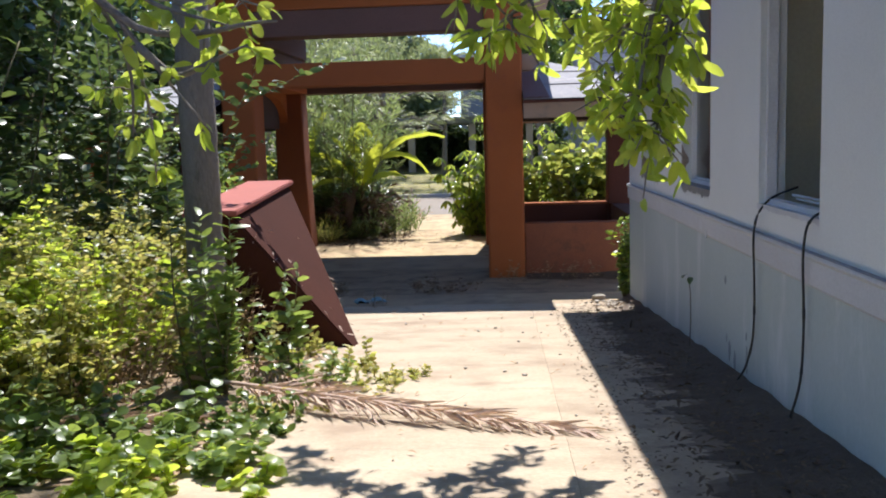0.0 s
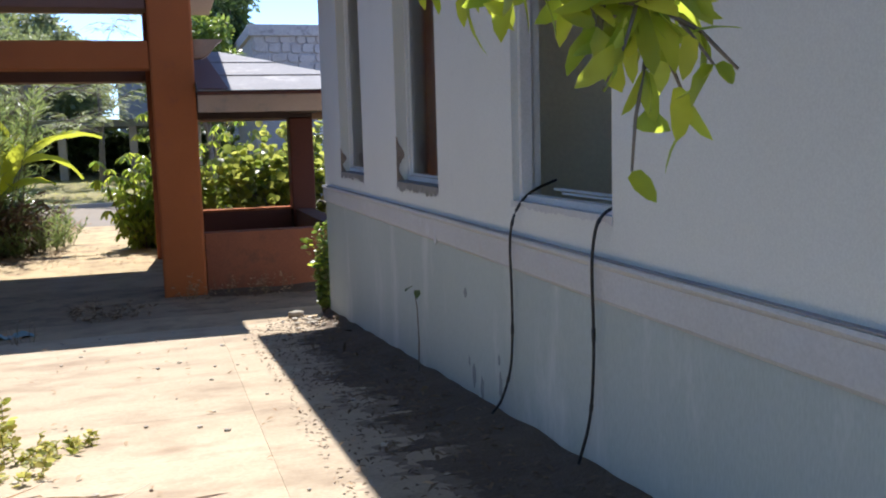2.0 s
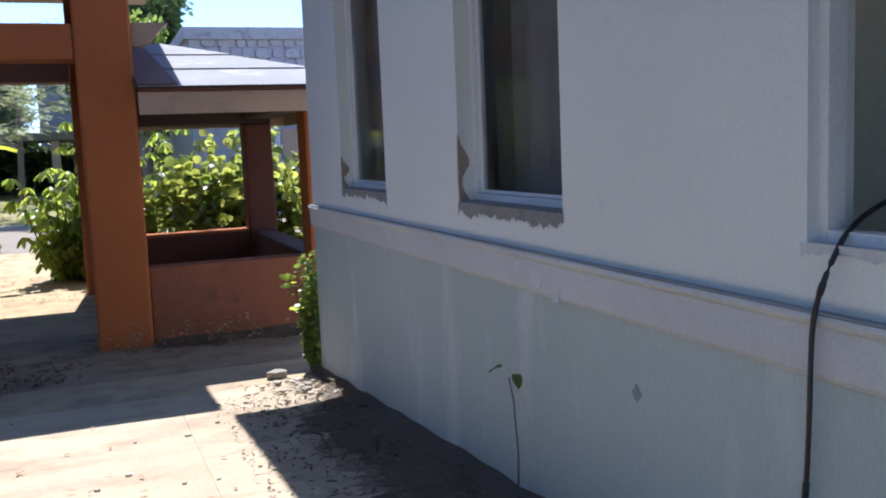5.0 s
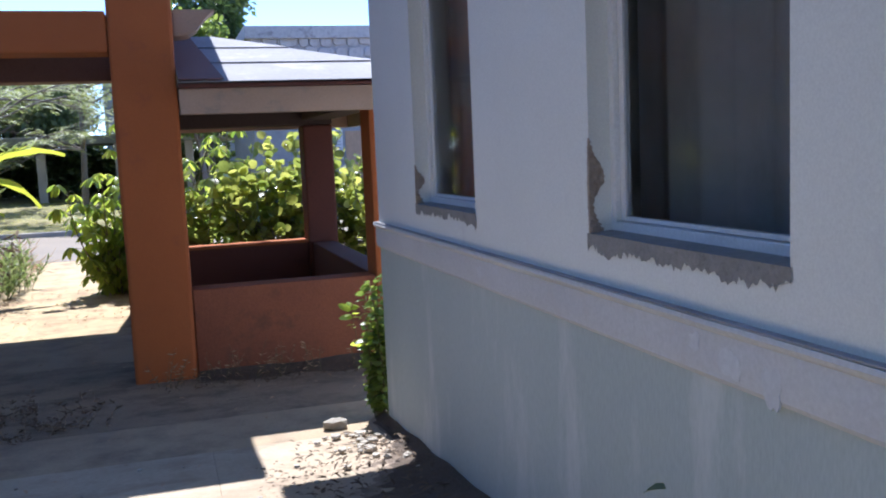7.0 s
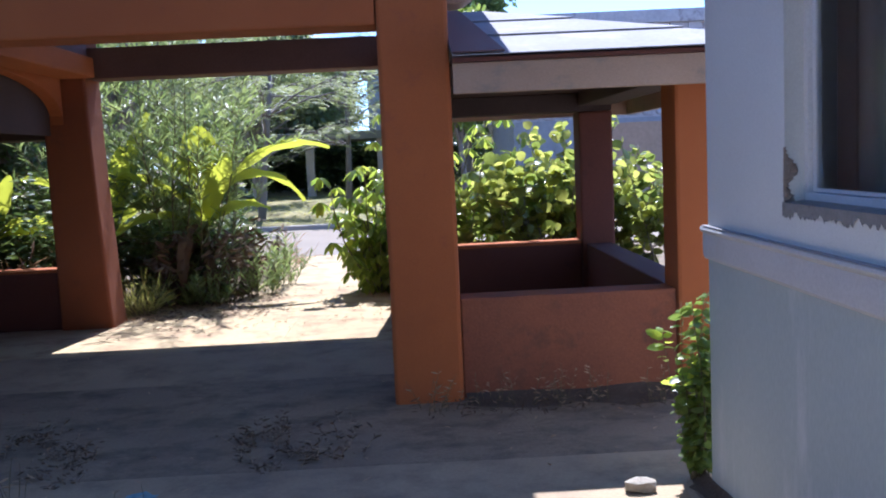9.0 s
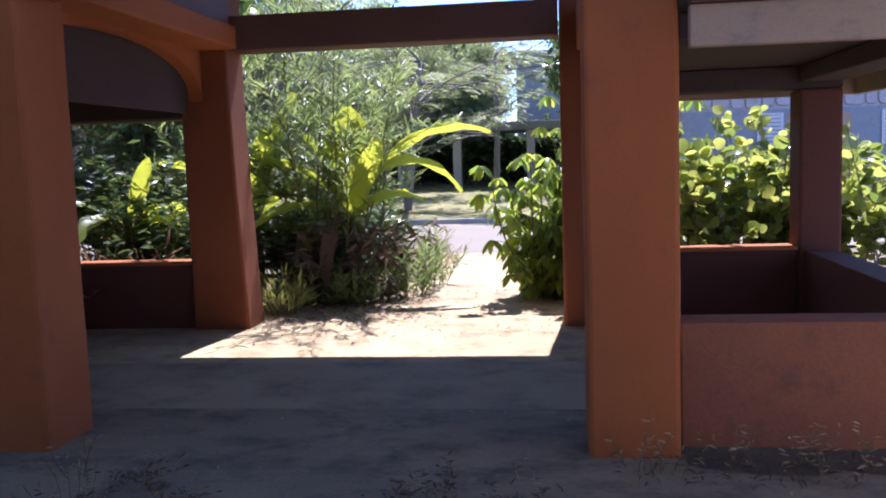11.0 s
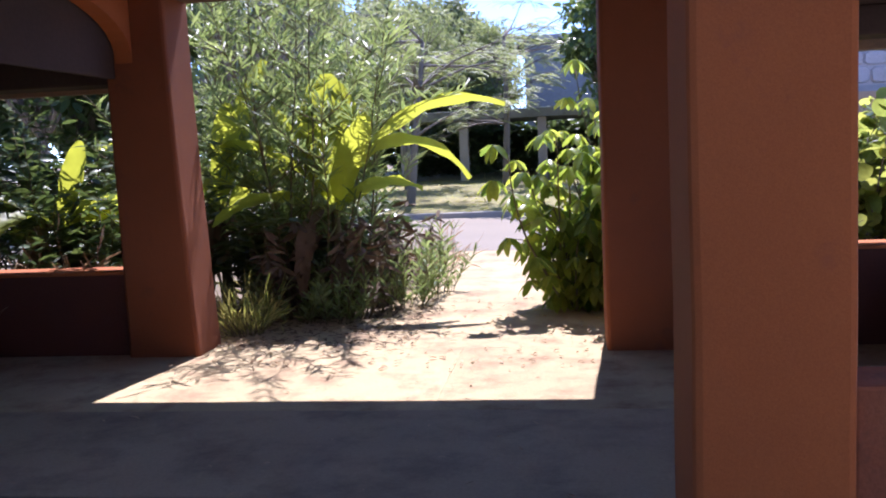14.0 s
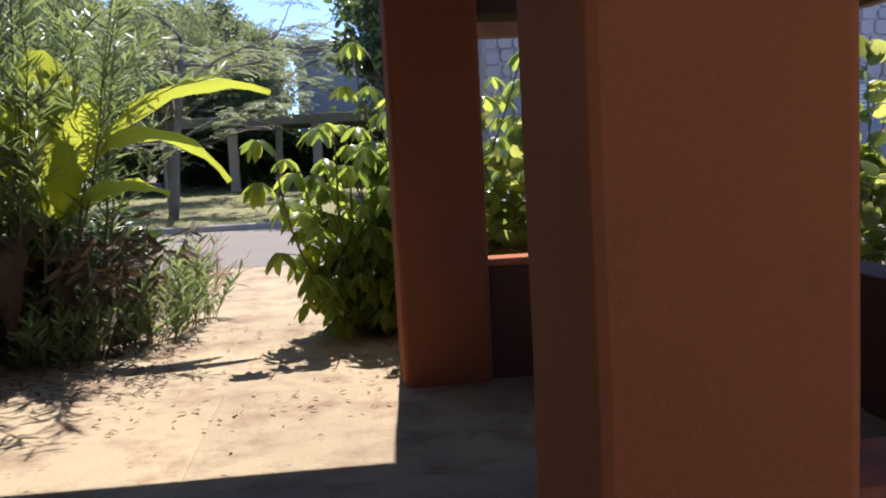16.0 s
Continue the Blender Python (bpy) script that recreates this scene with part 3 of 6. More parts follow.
        for a, b in zip(cols, cols[1:]):
            for q in range(3):
                bm.faces.new((a[q], b[q], b[q + 1], a[q + 1]))
        bmesh.ops.recalc_face_normals(bm, faces=bm.faces)
        part("broken_plaster", bm, M_PLASTER, w, "patch of broken plaster showing brick")
    return w


for i, (a, b) in enumerate(WIN):
    window(i, a, b, i > 0)


def wall_patch(name, y, z, w, h, m, seed, label, x=WX, n=22, drip=0.0):
    """A thin irregular flake or stain on the wall face."""
    bm = bmesh.new()
    ring = []
    for k in range(n):
        u = 2 * math.pi * k / n
        r = 1 + 0.55 * noise.noise(Vector((math.cos(u) * 1.6, math.sin(u) * 1.6, seed * 3.7))) + 0.25 * noise.noise(Vector((k * 1.9, seed, 1)))
        zz = math.sin(u) * h / 2 * r
        if zz < 0 and drip:
            zz *= 1 + drip * max(0, noise.noise(Vector((k * 2.3, seed, 5))))
        ring.append((y + math.cos(u) * w / 2 * r, z + zz))
    f0 = [bm.verts.new((x - 0.0025, a, b)) for a, b in ring]
    f1 = [bm.verts.new((x + 0.004, a, b)) for a, b in ring]
    bm.faces.new(f0)
    for k in range(n):
        bm.faces.new((f0[k], f1[k], f1[(k + 1) % n], f0[(k + 1) % n]))
    bmesh.ops.recalc_face_normals(bm, faces=bm.faces)
    hp(part(name, bm, m, house, label))


M_PALE = mat("bare_pale_render", (0.50, 0.52, 0.55), (0.58, 0.60, 0.62), 0.9, 5, 60, 0.4, 0.006)
M_MILDEW = mat("black_mildew", (0.19, 0.21, 0.22), (0.29, 0.32, 0.33), 0.95, 9, 80, 0.3, 0.004)
for y, z, w, h, sd in ((9.25, 1.33, 0.10, 0.09, 1), (9.42, 1.36, 0.05, 0.06, 2), (9.08, 1.31, 0.07, 0.12, 3), (11.2, 1.34, 0.06, 0.05, 4)):
    wall_patch("paint_flake", y, z, w, h, M_PALE, sd, "pale flaked paint", WX - 0.018)
for y, z, w, h, sd in ((8.42, 0.56, 0.05, 0.12, 22), (8.5, 0.63, 0.03, 0.05, 23), (8.28, 0.52, 0.05, 0.12, 24), (8.55, 1.02, 0.05, 0.06, 25), (8.0, 0.75, 0.03, 0.05, 27), (7.98, 0.6, 0.04, 0.14, 28)):
    wall_patch("stain", y, z, w, h, M_MILDEW, sd, "dark mildew smear", drip=0.5)

# ---- pavilion ----
pav = empty("pavilion", (-1.3, 17.5, 0), "open garden pavilion of orange stucco with low roofed wings", "pavilion")


def pp(ob, parent=None):
    ob.parent = parent or pav
    ob.matrix_parent_inverse = Matrix.Translation((-1.3, 17.5, 0)).inverted()
    return ob


def pbox(name, lo, hi, m, label="", bevel=0.02):
    return pp(box(name, lo, hi, m, None, label, bevel))


def pillar(x0, x1, y0, y1, z1, m, label, flare=(0, 0, 0, 0), seed=0):
    """A stucco pillar with soft hand-plastered edges; flare: extra width at the foot on each side (-x, +x, -y, +y)."""
    bm = bmesh.new()
    rows = []
    for z in [0] + [0.1, 0.3, 0.6, 1.0, 1.4, 1.8, 2.2, 2.6, 3.0] + [z1]:
        if z > z1:
            continue
        f = max(0.0, 1 - z / 2.6) ** 1.5
        c = 0.03
        a, b, d, e = x0 - flare[0] * f, x1 + flare[1] * f, y0 - flare[2] * f, y1 + flare[3] * f
        ring = [(a + c, d), (b - c, d), (b - .009, d + .009), (b, d + c), (b, e - c), (b - c, e), (a + c, e), (a, e - c), (a, d + c), (a + .009, d + .009)]
        rows.append([bm.verts.new((x + 0.006 * noise.noise(Vector((x * 3, z * 1.5, seed))), y + 0.006 * noise.noise(Vector((y * 3, z * 1.5, seed + 7))), z)) for x, y in ring])
    n = len(rows[0])
    for r0, r1 in zip(rows, rows[1:]):
        for k in range(n):
            bm.faces.new((r0[k], r0[(k + 1) % n], r1[(k + 1) % n], r1[k]))
    bm.faces.new(rows[-1])
    bm.faces.new(rows[0][::-1])
    return pp(part("pillar", bm, m, None, label, smooth=False))


HI = 4.15
pillar(0.37, 0.895, 15.39, 15.98, HI, M_ORANGE, "orange stucco pillar", seed=1)
pillar(-3.47, -2.98, 15.39, 15.95, HI, M_ORANGE, "orange stucco pillar", seed=2)
# the two far pillars carry their shade in the stucco colour
pillar(0.25, 0.82, 19.42, 19.93, HI, M_SHADEDPILLAR, "shade-darkened orange stucco pillar", seed=3)
pillar(-3.70, -3.17, 19.42, 19.93, HI, M_SHADEDPILLAR, "shade-darkened orange stucco pillar flared at its foot", (0, 0.09, 0, 0), seed=4)
# tie beams and upper beams
pbox("front_tie_beam", (-2.975, 15.40, 2.83), (0.365, 15.80, 3.17), M_ORANGE, "orange tie beam")
pbox("far_tie_beam", (-3.165, 19.46, 2.93), (0.245, 19.86, 3.29), M_BROWNBEAM, "brown tie beam")
for x0, x1, z0 in ((-3.45, -3.05, 2.94), (0.42, 0.82, 2.76)):
    pbox("side_tie_beam", (x0, 15.985, z0), (x1, 19.415, 3.17), M_ORANGE, "orange side beam")
pbox("front_upper_beam", (-2.975, 15.43, 3.55), (0.365, 15.90, 3.92), M_BROWNBEAM, "dark brown upper beam")
pbox("front_fascia_beam", (-2.975, 15.40, 3.924), (0.365, 15.90, HI), M_ORANGE, "orange fascia beam")
for x0, x1 in ((-3.43, -3.03), (0.40, 0.80)):
    pbox("side_upper_beam", (x0, 15.985, 3.55), (x1, 19.415, 3.92), M_BROWNBEAM, "dark brown upper beam")
# unseen dark ceiling and side boarding, added to dim the pavilion's inside
pbox("main_ceiling", (-2.97, 15.91, 4.09), (0.36, 19.40, 4.145), M_CEIL, "dark ceiling added to cut bounced light", 0.005)
pbox("side_infill", (-3.36, 15.99, 3.174), (-3.12, 19.41, 3.546), M_BROWNBEAM, "dark boarding added above the side beam to block light", 0.005)
# added strip that keeps a sun fleck off the patio floor
pbox("eave_flashing", (0.80, 19.94, 2.50), (0.94, 20.56, 2.56), M_BROWNBEAM, "dark strip added between pillar and eave to stop sun", 0.004)
# segmental arch below the side beam of the garden wing
arch = [(15.99, 3.16)] + [(17.70 - 1.71 * math.cos(math.pi * k / 24), 2.42 + 0.50 * math.sin(math.pi * k / 24) ** 0.8) for k in range(25)] + [(19.41, 3.16)]
pp(prism("arch", arch, -3.60, -3.455, "x", M_ORANGE, None, "orange arch under the side beam", 0))
pbox("main_roof", (-3.98, 14.99, HI), (1.38, 20.60, HI + 0.20), M_FASCIA, "flat raised roof slab", 0.02)


def wing(s, xs, xe):
    """A low side wing; s: 1 to the right, -1 to the left; xs: at the pillar, xe: outer end."""
    def bx(name, xa, xb, ya, yb, za, zb, m, label="", bevel=0.015):
        return pbox(name, (min(xa, xb), ya, za), (max(xa, xb), yb, zb), m, label, bevel)
    inner, far_in = xs, (0.825 if s > 0 else -3.705)
    end = xe - s * 0.40
    bx("front_low_wall", inner + s * 0.004, end - s * 0.004, 15.46, 15.74, 0, 0.775, M_LOWWALL, "low brown-orange wall")
    bx("corner_post", end, xe, 15.42, 15.82, 0, 2.36, M_ORANGE, "orange corner post", 0.03)
    sh = 0.735 if s > 0 else 0.695
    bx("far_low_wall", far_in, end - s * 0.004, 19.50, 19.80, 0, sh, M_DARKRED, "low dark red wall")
    bx("coping", far_in, end - s * 0.004, 19.47, 19.83, sh, sh + 0.03, M_ORANGE, "orange coping", 0.008)
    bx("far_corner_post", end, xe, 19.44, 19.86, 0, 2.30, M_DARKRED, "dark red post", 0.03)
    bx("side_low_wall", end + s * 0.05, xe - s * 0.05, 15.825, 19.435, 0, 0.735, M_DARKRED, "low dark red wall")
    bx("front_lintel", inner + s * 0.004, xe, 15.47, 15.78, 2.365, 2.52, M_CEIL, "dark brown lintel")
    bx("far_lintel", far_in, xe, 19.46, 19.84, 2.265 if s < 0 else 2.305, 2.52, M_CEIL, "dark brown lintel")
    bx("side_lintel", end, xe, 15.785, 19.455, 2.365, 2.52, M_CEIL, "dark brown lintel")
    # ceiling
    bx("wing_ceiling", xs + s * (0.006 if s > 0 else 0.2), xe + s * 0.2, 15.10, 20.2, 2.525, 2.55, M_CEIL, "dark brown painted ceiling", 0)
    if s < 0:
        # added sheet that keeps the hollow of the wing roof dark
        bx("inner_boarding", xs - 0.14, xs - 0.19, 15.99, 19.41, 2.30, 3.15, M_CEIL, "dark boarding added to close off the wing roof", 0.004)
    # fascia with dark red drip edge
    ex, ey0, ey1 = xe + s * 0.5, 15.0, 20.55
    bx("front_fascia", inner - s * 0.02 if s < 0 else inner + 0.004, ex, ey0, ey0 + 0.09, 2.28, 2.49, M_FASCIA, "weathered tan fascia", 0.008)
    bx("drip_edge", inner + s * 0.004, ex, ey0 - 0.03, ey0 + 0.08, 2.492, 2.522, M_DARKRED, "dark red drip edge", 0.004)
    bx("far_fascia", inner + s * 0.004, ex, ey1 - 0.09, ey1, 2.28, 2.49, M_FASCIA, "weathered tan fascia", 0.008)
    bx("side_fascia", ex - s * 0.09, ex, ey0 + 0.094, ey1 - 0.094, 2.28, 2.49, M_FASCIA, "weathered tan fascia", 0.008)
    # hipped roof sheets in three lapped courses
    ym, zr, xr = (ey0 + ey1) / 2, 3.24, xs + s * 0.45
    xi = xs + s * 0.004
    def slope(name, quad_at, n=3, m=M_ROOF, label="pale grey roof sheet"):
        for k in range(n):
            a, b = k / n, (k + 1) / n + (0.03 if k < n - 1 else 0)
            lo, hi = quad_at(a), quad_at(b)
            bm = bmesh.new()
            lift = 0.005 * (1 if k else 0.2)
            lo = [Vector(p) + Vector((0, 0, 0.026 + lift)) for p in lo]
            hi = [Vector(p) + Vector((0, 0, 0.014)) for p in hi]
            vs = [bm.verts.new(p) for p in (lo[0], lo[1], hi[1], hi[0])]
            vb = [bm.verts.new(p - Vector((0, 0, 0.008))) for p in (lo[0], lo[1], hi[1], hi[0])]
            bm.faces.new(vs)
            bm.faces.new(vb[::-1])
            for q in range(4):
                bm.faces.new((vs[q], vb[q], vb[(q + 1) % 4], vs[(q + 1) % 4]))
            bmesh.ops.recalc_face_normals(bm, faces=bm.faces)
            pp(part(name, bm, m, None, label))
    def mixp(p, q, u):
        return tuple(p[i] + (q[i] - p[i]) * u for i in range(3))
    z0 = 2.515
    slope("front_roof_sheet", lambda u: (mixp((xi, ey0 - 0.04, z0), (xi, ym, zr), u), mixp((ex + s * 0.04, ey0 - 0.04, z0), (xr, ym, zr), u)))
    # brown flashing sheet, its dark colour deepening the main roof's shadow here
    slope("flashing", lambda u: (mixp((xi, ey0 - 0.045, z0 + 0.02), (xi, ym, zr + 0.02), u), mixp((xi + s * 0.36, ey0 - 0.045, z0 + 0.02), (xi + s * 0.20, ym, zr + 0.02), u)), 1, M_BROWNBEAM, "dark flashing beside the pillar that deepens the roof shadow")
    slope("far_roof_sheet", lambda u: (mixp((xi, ey1 + 0.04, z0), (xi, ym, zr), u), mixp((ex + s * 0.04, ey1 + 0.04, z0), (xr, ym, zr), u)))
    slope("end_roof_sheet", lambda u: (mixp((ex + s * 0.04, ey0 - 0.04, z0), (xr, ym, zr), u), mixp((ex + s * 0.04, ey1 + 0.04, z0), (xr, ym, zr), u)))


# pale scooped bracket at the top of the pillar
prism_pts = [(0.898, 3.20), (1.27, 3.20), (1.22, 3.17), (1.15, 3.10), (1.10, 3.03), (1.02, 2.98), (0.898, 2.97)]
pp(prism("bracket", prism_pts, 15.52, 15.84, "y", M_FASCIA, None, "weathered scooped plaster bracket"))
wing(1, 0.895, 2.95)
wing(-1, -3.47, -5.60)

# ---- pavement ----
pave = empty("pavement", (0, 0, 0), "sunlit worn concrete walk of large slabs", "pavement", kind="structure")


def slab(parent, x0, x1, y0, y1, m, drop=0.10, gap=0.0007, zoff=0.0):
    """One cast slab that follows the ground, with worn rounded borders."""
    bm = bmesh.new()
    ny = max(2, int((y1 - y0) / 0.4))
    nx = max(2, int((x1 - x0) / 0.5))
    xs = [x0 + gap, x0 + gap + 0.015] + [x0 + (x1 - x0) * i / nx for i in range(1, nx)] + [x1 - gap - 0.015, x1 - gap]
    ys = [y0 + gap, y0 + gap + 0.015] + [y0 + (y1 - y0) * i / ny for i in range(1, ny)] + [y1 - gap - 0.015, y1 - gap]
    rows = []
    for j, y in enumerate(ys):
        row = []
        for i, x in enumerate(xs):
            e = 0.0012 if i in (0, len(xs) - 1) or j in (0, len(ys) - 1) else 0
            row.append(bm.verts.new((x, y, ground_z(y) + zoff - e + 0.004 * noise.noise(Vector((x * 1.3, y * 1.3, 5))))))
        rows.append(row)
    for r0, r1 in zip(rows, rows[1:]):
        for i in range(len(xs) - 1):
            bm.faces.new((r0[i], r0[i + 1], r1[i + 1], r1[i]))
    rim = [rows[0][i] for i in range(len(xs))] + [r[-1] for r in rows[1:]] + rows[-1][-2::-1] + [r[0] for r in rows[-2:0:-1]]
    low = [bm.verts.new((v.co.x, v.co.y, v.co.z - drop)) for v in rim]
    for k in range(len(rim)):
        bm.faces.new((rim[k], low[k], low[(k + 1) % len(rim)], rim[(k + 1) % len(rim)]))
    bmesh.ops.recalc_face_normals(bm, faces=bm.faces)
    return part("slab", bm, m, parent)


yy = [-3.0, -0.6, 1.8, 4.2, 6.6, 8.95, 11.1, 13.2]
for a, b in zip(yy, yy[1:]):
    slab(pave, -1.55, 0.90, a, b, M_CONC)
    slab(pave, 0.90, 2.10, a, b, M_CONC)
# slab colours stand in for shade: darker below the roof, sandy where lit
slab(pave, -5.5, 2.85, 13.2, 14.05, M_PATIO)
slab(pave, -5.5, 2.85, 14.05, 16.4, M_SOILEDSHADE)
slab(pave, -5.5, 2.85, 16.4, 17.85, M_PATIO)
slab(pave, -5.5, -0.9, 17.85, 19.6, M_SAND)
slab(pave, -0.9, 2.85, 17.85, 19.6, M_SAND)
slab(pave, -4.0, -1.2, 19.6, 21.0, M_SAND)
slab(pave, -1.2, 1.0, 19.6, 21.0, M_SAND)
for a, b in ((21.0, 22.9), (22.9, 24.8), (24.8, 26.6)):
    slab(pave, -1.9, 0.5, a, b, M_SAND)
# dirt gathered along the house wall, with the eave's shade in its colour
def wall_dirt_shade(name, width, rough, lift, m, label, seed):
    """A low ragged drift of dirt along the foot of the house wall, dark out to the eave's shadow line."""
    bm = bmesh.new()
    rows = []
    for j in range(724):
        y = -1 + j * 0.02
        w = width + rough * (noise.noise(Vector((0, y * 1.1, seed))) + noise.noise(Vector((0, y * 4, seed))) + 0.8 * noise.noise(Vector((0, y * 11, seed))) + 0.6 * noise.noise(Vector((0, y * 24, seed))) + 0.35 * noise.noise(Vector((0, y * 12.5 * 5, seed))))
        # the dark strip narrows where sun reaches the foot of the wall
        if y > 11.6:
            w *= max(0.16, 1 - (y - 11.6) * 0.7)
        row = []
        for i in range(7):
            u = i / 6
            h = lift * u ** 2.5 + 0.018 * noise.noise(Vector((u * 4, y * 3, 8))) * min(1, u * 3)
            row.append(bm.verts.new((WX - w * (1 - u) - 0.003, y, ground_z(y) - 0.008 + lift * 0.08 + 0.014 * min(1, u * 4) + h)))
        rows.append(row)
    for r0, r1 in zip(rows, rows[1:]):
        for i in range(6):
            bm.faces.new((r0[i], r0[i + 1], r1[i + 1], r1[i]))
    tagged(part(name, bm, m, smooth=True), label, "soil", kind="stuff")


def border_soil():
    """Soil and litter spilt over the garden border of the walk."""
    bm = bmesh.new()
    rows = []
    for j in range(300):
        y = 2.0 + j * 0.025
        w = 0.62 + 0.22 * noise.noise(Vector((3, y * 0.9, 1))) + 0.16 * noise.noise(Vector((3, y * 3.5, 1))) + 0.09 * noise.noise(Vector((3, y * 13, 1))) + 0.05 * noise.noise(Vector((3, y * 40, 1)))
        w *= min(1.0, max(0.1, (9.6 - y) * 0.8))
        rows.append([bm.verts.new((-1.62 + w * u, y, ground_z(y) + 0.006 + 0.03 * (1 - u) ** 1.5 + 0.012 * noise.noise(Vector((u * 5, y * 4, 2))) * (1 - u))) for u in (0, 0.25, 0.5, 0.75, 0.92, 1.0)])
    for a, b in zip(rows, rows[1:]):
        for k in range(5):
            bm.faces.new((a[k], a[k + 1], b[k + 1], b[k]))
    tagged(part("border_soil", bm, M_SOIL, smooth=True), "brown garden soil spilt over the edge of the concrete", "soil", kind="stuff")


border_soil()
wall_dirt_shade("dust_film", 1.0, 0.12, 0.0, M_SHADEEDGE, "thin dust tinted as the soft edge of the eave shade", 11)
wall_dirt_shade("dirt_film", 0.80, 0.15, 0.012, M_SHADEDIRT, "brown dirt with the eave shade in its colour", 17)
wall_dirt_shade("soil_strip", 0.62, 0.17, 0.06, M_DIRT, "dark soil and litter gathered along the wall", 3)

# ---- battered wing wall beside the walk ----
def wing_wall():
    e = empty("buttress", (-1.8, 11.0, ground_z(11.0)), "dark red sloping garden buttress with a faded coping", "buttress")
    def grid(pts):
        return [Vector(p) - Vector(e.location) for p in pts]
    bm = bmesh.new()
    near = grid([(-2.15, 9.9, 0.1), (-0.62, 9.95, 0.15), (-1.66, 9.75, 1.44), (-2.05, 9.75, 1.44)])
    far = grid([(-2.25, 12.2, -0.05), (-1.13, 12.2, -0.05), (-1.74, 12.1, 1.58), (-2.18, 12.1, 1.58)])
    a, b = [bm.verts.new(p) for p in near], [bm.verts.new(p) for p in far]
    bm.faces.new(a)
    bm.faces.new(b[::-1])
    for i in range(4):
        bm.faces.new((a[i], b[i], b[(i + 1) % 4], a[(i + 1) % 4]))
    bmesh.ops.recalc_face_normals(bm, faces=bm.faces)
    bmesh.ops.bevel(bm, geom=list(bm.edges), offset=0.02, segments=2, affect="EDGES")
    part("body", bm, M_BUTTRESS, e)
    bm = bmesh.new()
    lo = grid([(-2.09, 9.70, 1.445), (-1.62, 9.70, 1.445), (-1.70, 12.15, 1.585), (-2.22, 12.15, 1.585)])
    v0, v1 = [bm.verts.new(p) for p in lo], [bm.verts.new(p + Vector((0, 0, 0.05))) for p in lo]
    bm.faces.new(v0[::-1])
    bm.faces.new(v1)
    for i in range(4):
        bm.faces.new((v0[i], v0[(i + 1) % 4], v1[(i + 1) % 4], v1[i]))
    bmesh.ops.bevel(bm, geom=list(bm.edges), offset=0.01, segments=2, affect="EDGES")
    part("coping", bm, M_PINK, e, "faded red coping")
    # dry leaflets caught on the sloping face
    rng = np.random.default_rng(15)
    q = [np.array(v) for v in (near[1], near[2], far[2], far[1])]
    P, D = [], []
    nrm = unit(np.cross(q[3] - q[0], q[1] - q[0]))
    for k in range(120):
        u, v = rng.uniform(0.03, 0.95), rng.uniform(0.05, 0.9)
        p = (q[0] * (1 - v) + q[1] * v) * (1 - u) + (q[3] * (1 - v) + q[2] * v) * u
        P.append(p + nrm * 0.014)
        D.append(np.array([0.35, -0.8, -0.35]) + rng.normal(0, 0.3, 3))
    lf = mesh_tris("caught_litter", *leaf_tris(np.array(P), np.array(D), 0.12 * rng.uniform(0.4, 1.2, 120), 0.013, LANCE, 0.1, rng, 0.5), M_FROND, e, "pale dry leaflets caught on the face")
    lf["kind"] = "stuff"


wing_wall()


# ---- planting by the walk ----
def gz(x, y):
    return soil_z(x, y)


# overhanging branch with fresh leaves
def smooth_path(pts, n=14):
    pts = np.array(pts, float)
    u = np.linspace(0, len(pts) - 1, n)
    i = np.minimum(u.astype(int), len(pts) - 2)
    q = pts[i] + (pts[i + 1] - pts[i]) * (u - i)[:, None]
    for _ in range(2):
        q[1:-1] = (q[:-2] + 2 * q[1:-1] + q[2:]) / 4
    return q


def branch(parent, paths, leaves_n, leaf, material, label, seed, droop=0.5, prof=OVAL, start=0.3, r0=0.012):
    """Leafy branches of a tree, along given paths."""
    rng = np.random.default_rng(seed)
    p00 = np.array(parent.location)
    tubes, P, D = [], [], []
    for pts in paths:
        path = smooth_path(np.array(pts, float) - p00)
        n = len(path)
        tubes.append(tube_tris(path, np.linspace(r0, r0 * 0.25, n), 6))
        for k in range(leaves_n):
            u = rng.uniform(start, 1.0) * (n - 1)
            i = min(int(u), n - 2)
            p = path[i] + (path[i + 1] - path[i]) * (u - i)
            tw = curve_path(rng, p, unit(rng.normal(0, 1, 3) + np.array([0, 0, -0.3])), rng.uniform(0.04, 0.15), 4, 0.4, droop)
            tubes.append(tube_tris(tw, np.linspace(0.003, 0.0015, 4), 4))
            for q in range(int(rng.integers(4, 8))):
                P.append(tw[int(rng.integers(1, 4))])
                D.append(rng.normal(0, 0.7, 3) + np.array([0, 0, -0.55]) + unit(tw[3] - tw[0]) * 0.5)
    br = mesh_tris("branch", *join_tris(tubes), M_BARK, parent, label)
    P, D = np.array(P), np.array(D)
    s = rng.uniform(0.6, 1.15, len(P))
    f = mesh_tris("foliage", *leaf_tris(P, D, leaf[0] * s, leaf[1] * s, prof, 0.2, rng, 0.3), material, br)
    f["kind"] = "stuff"


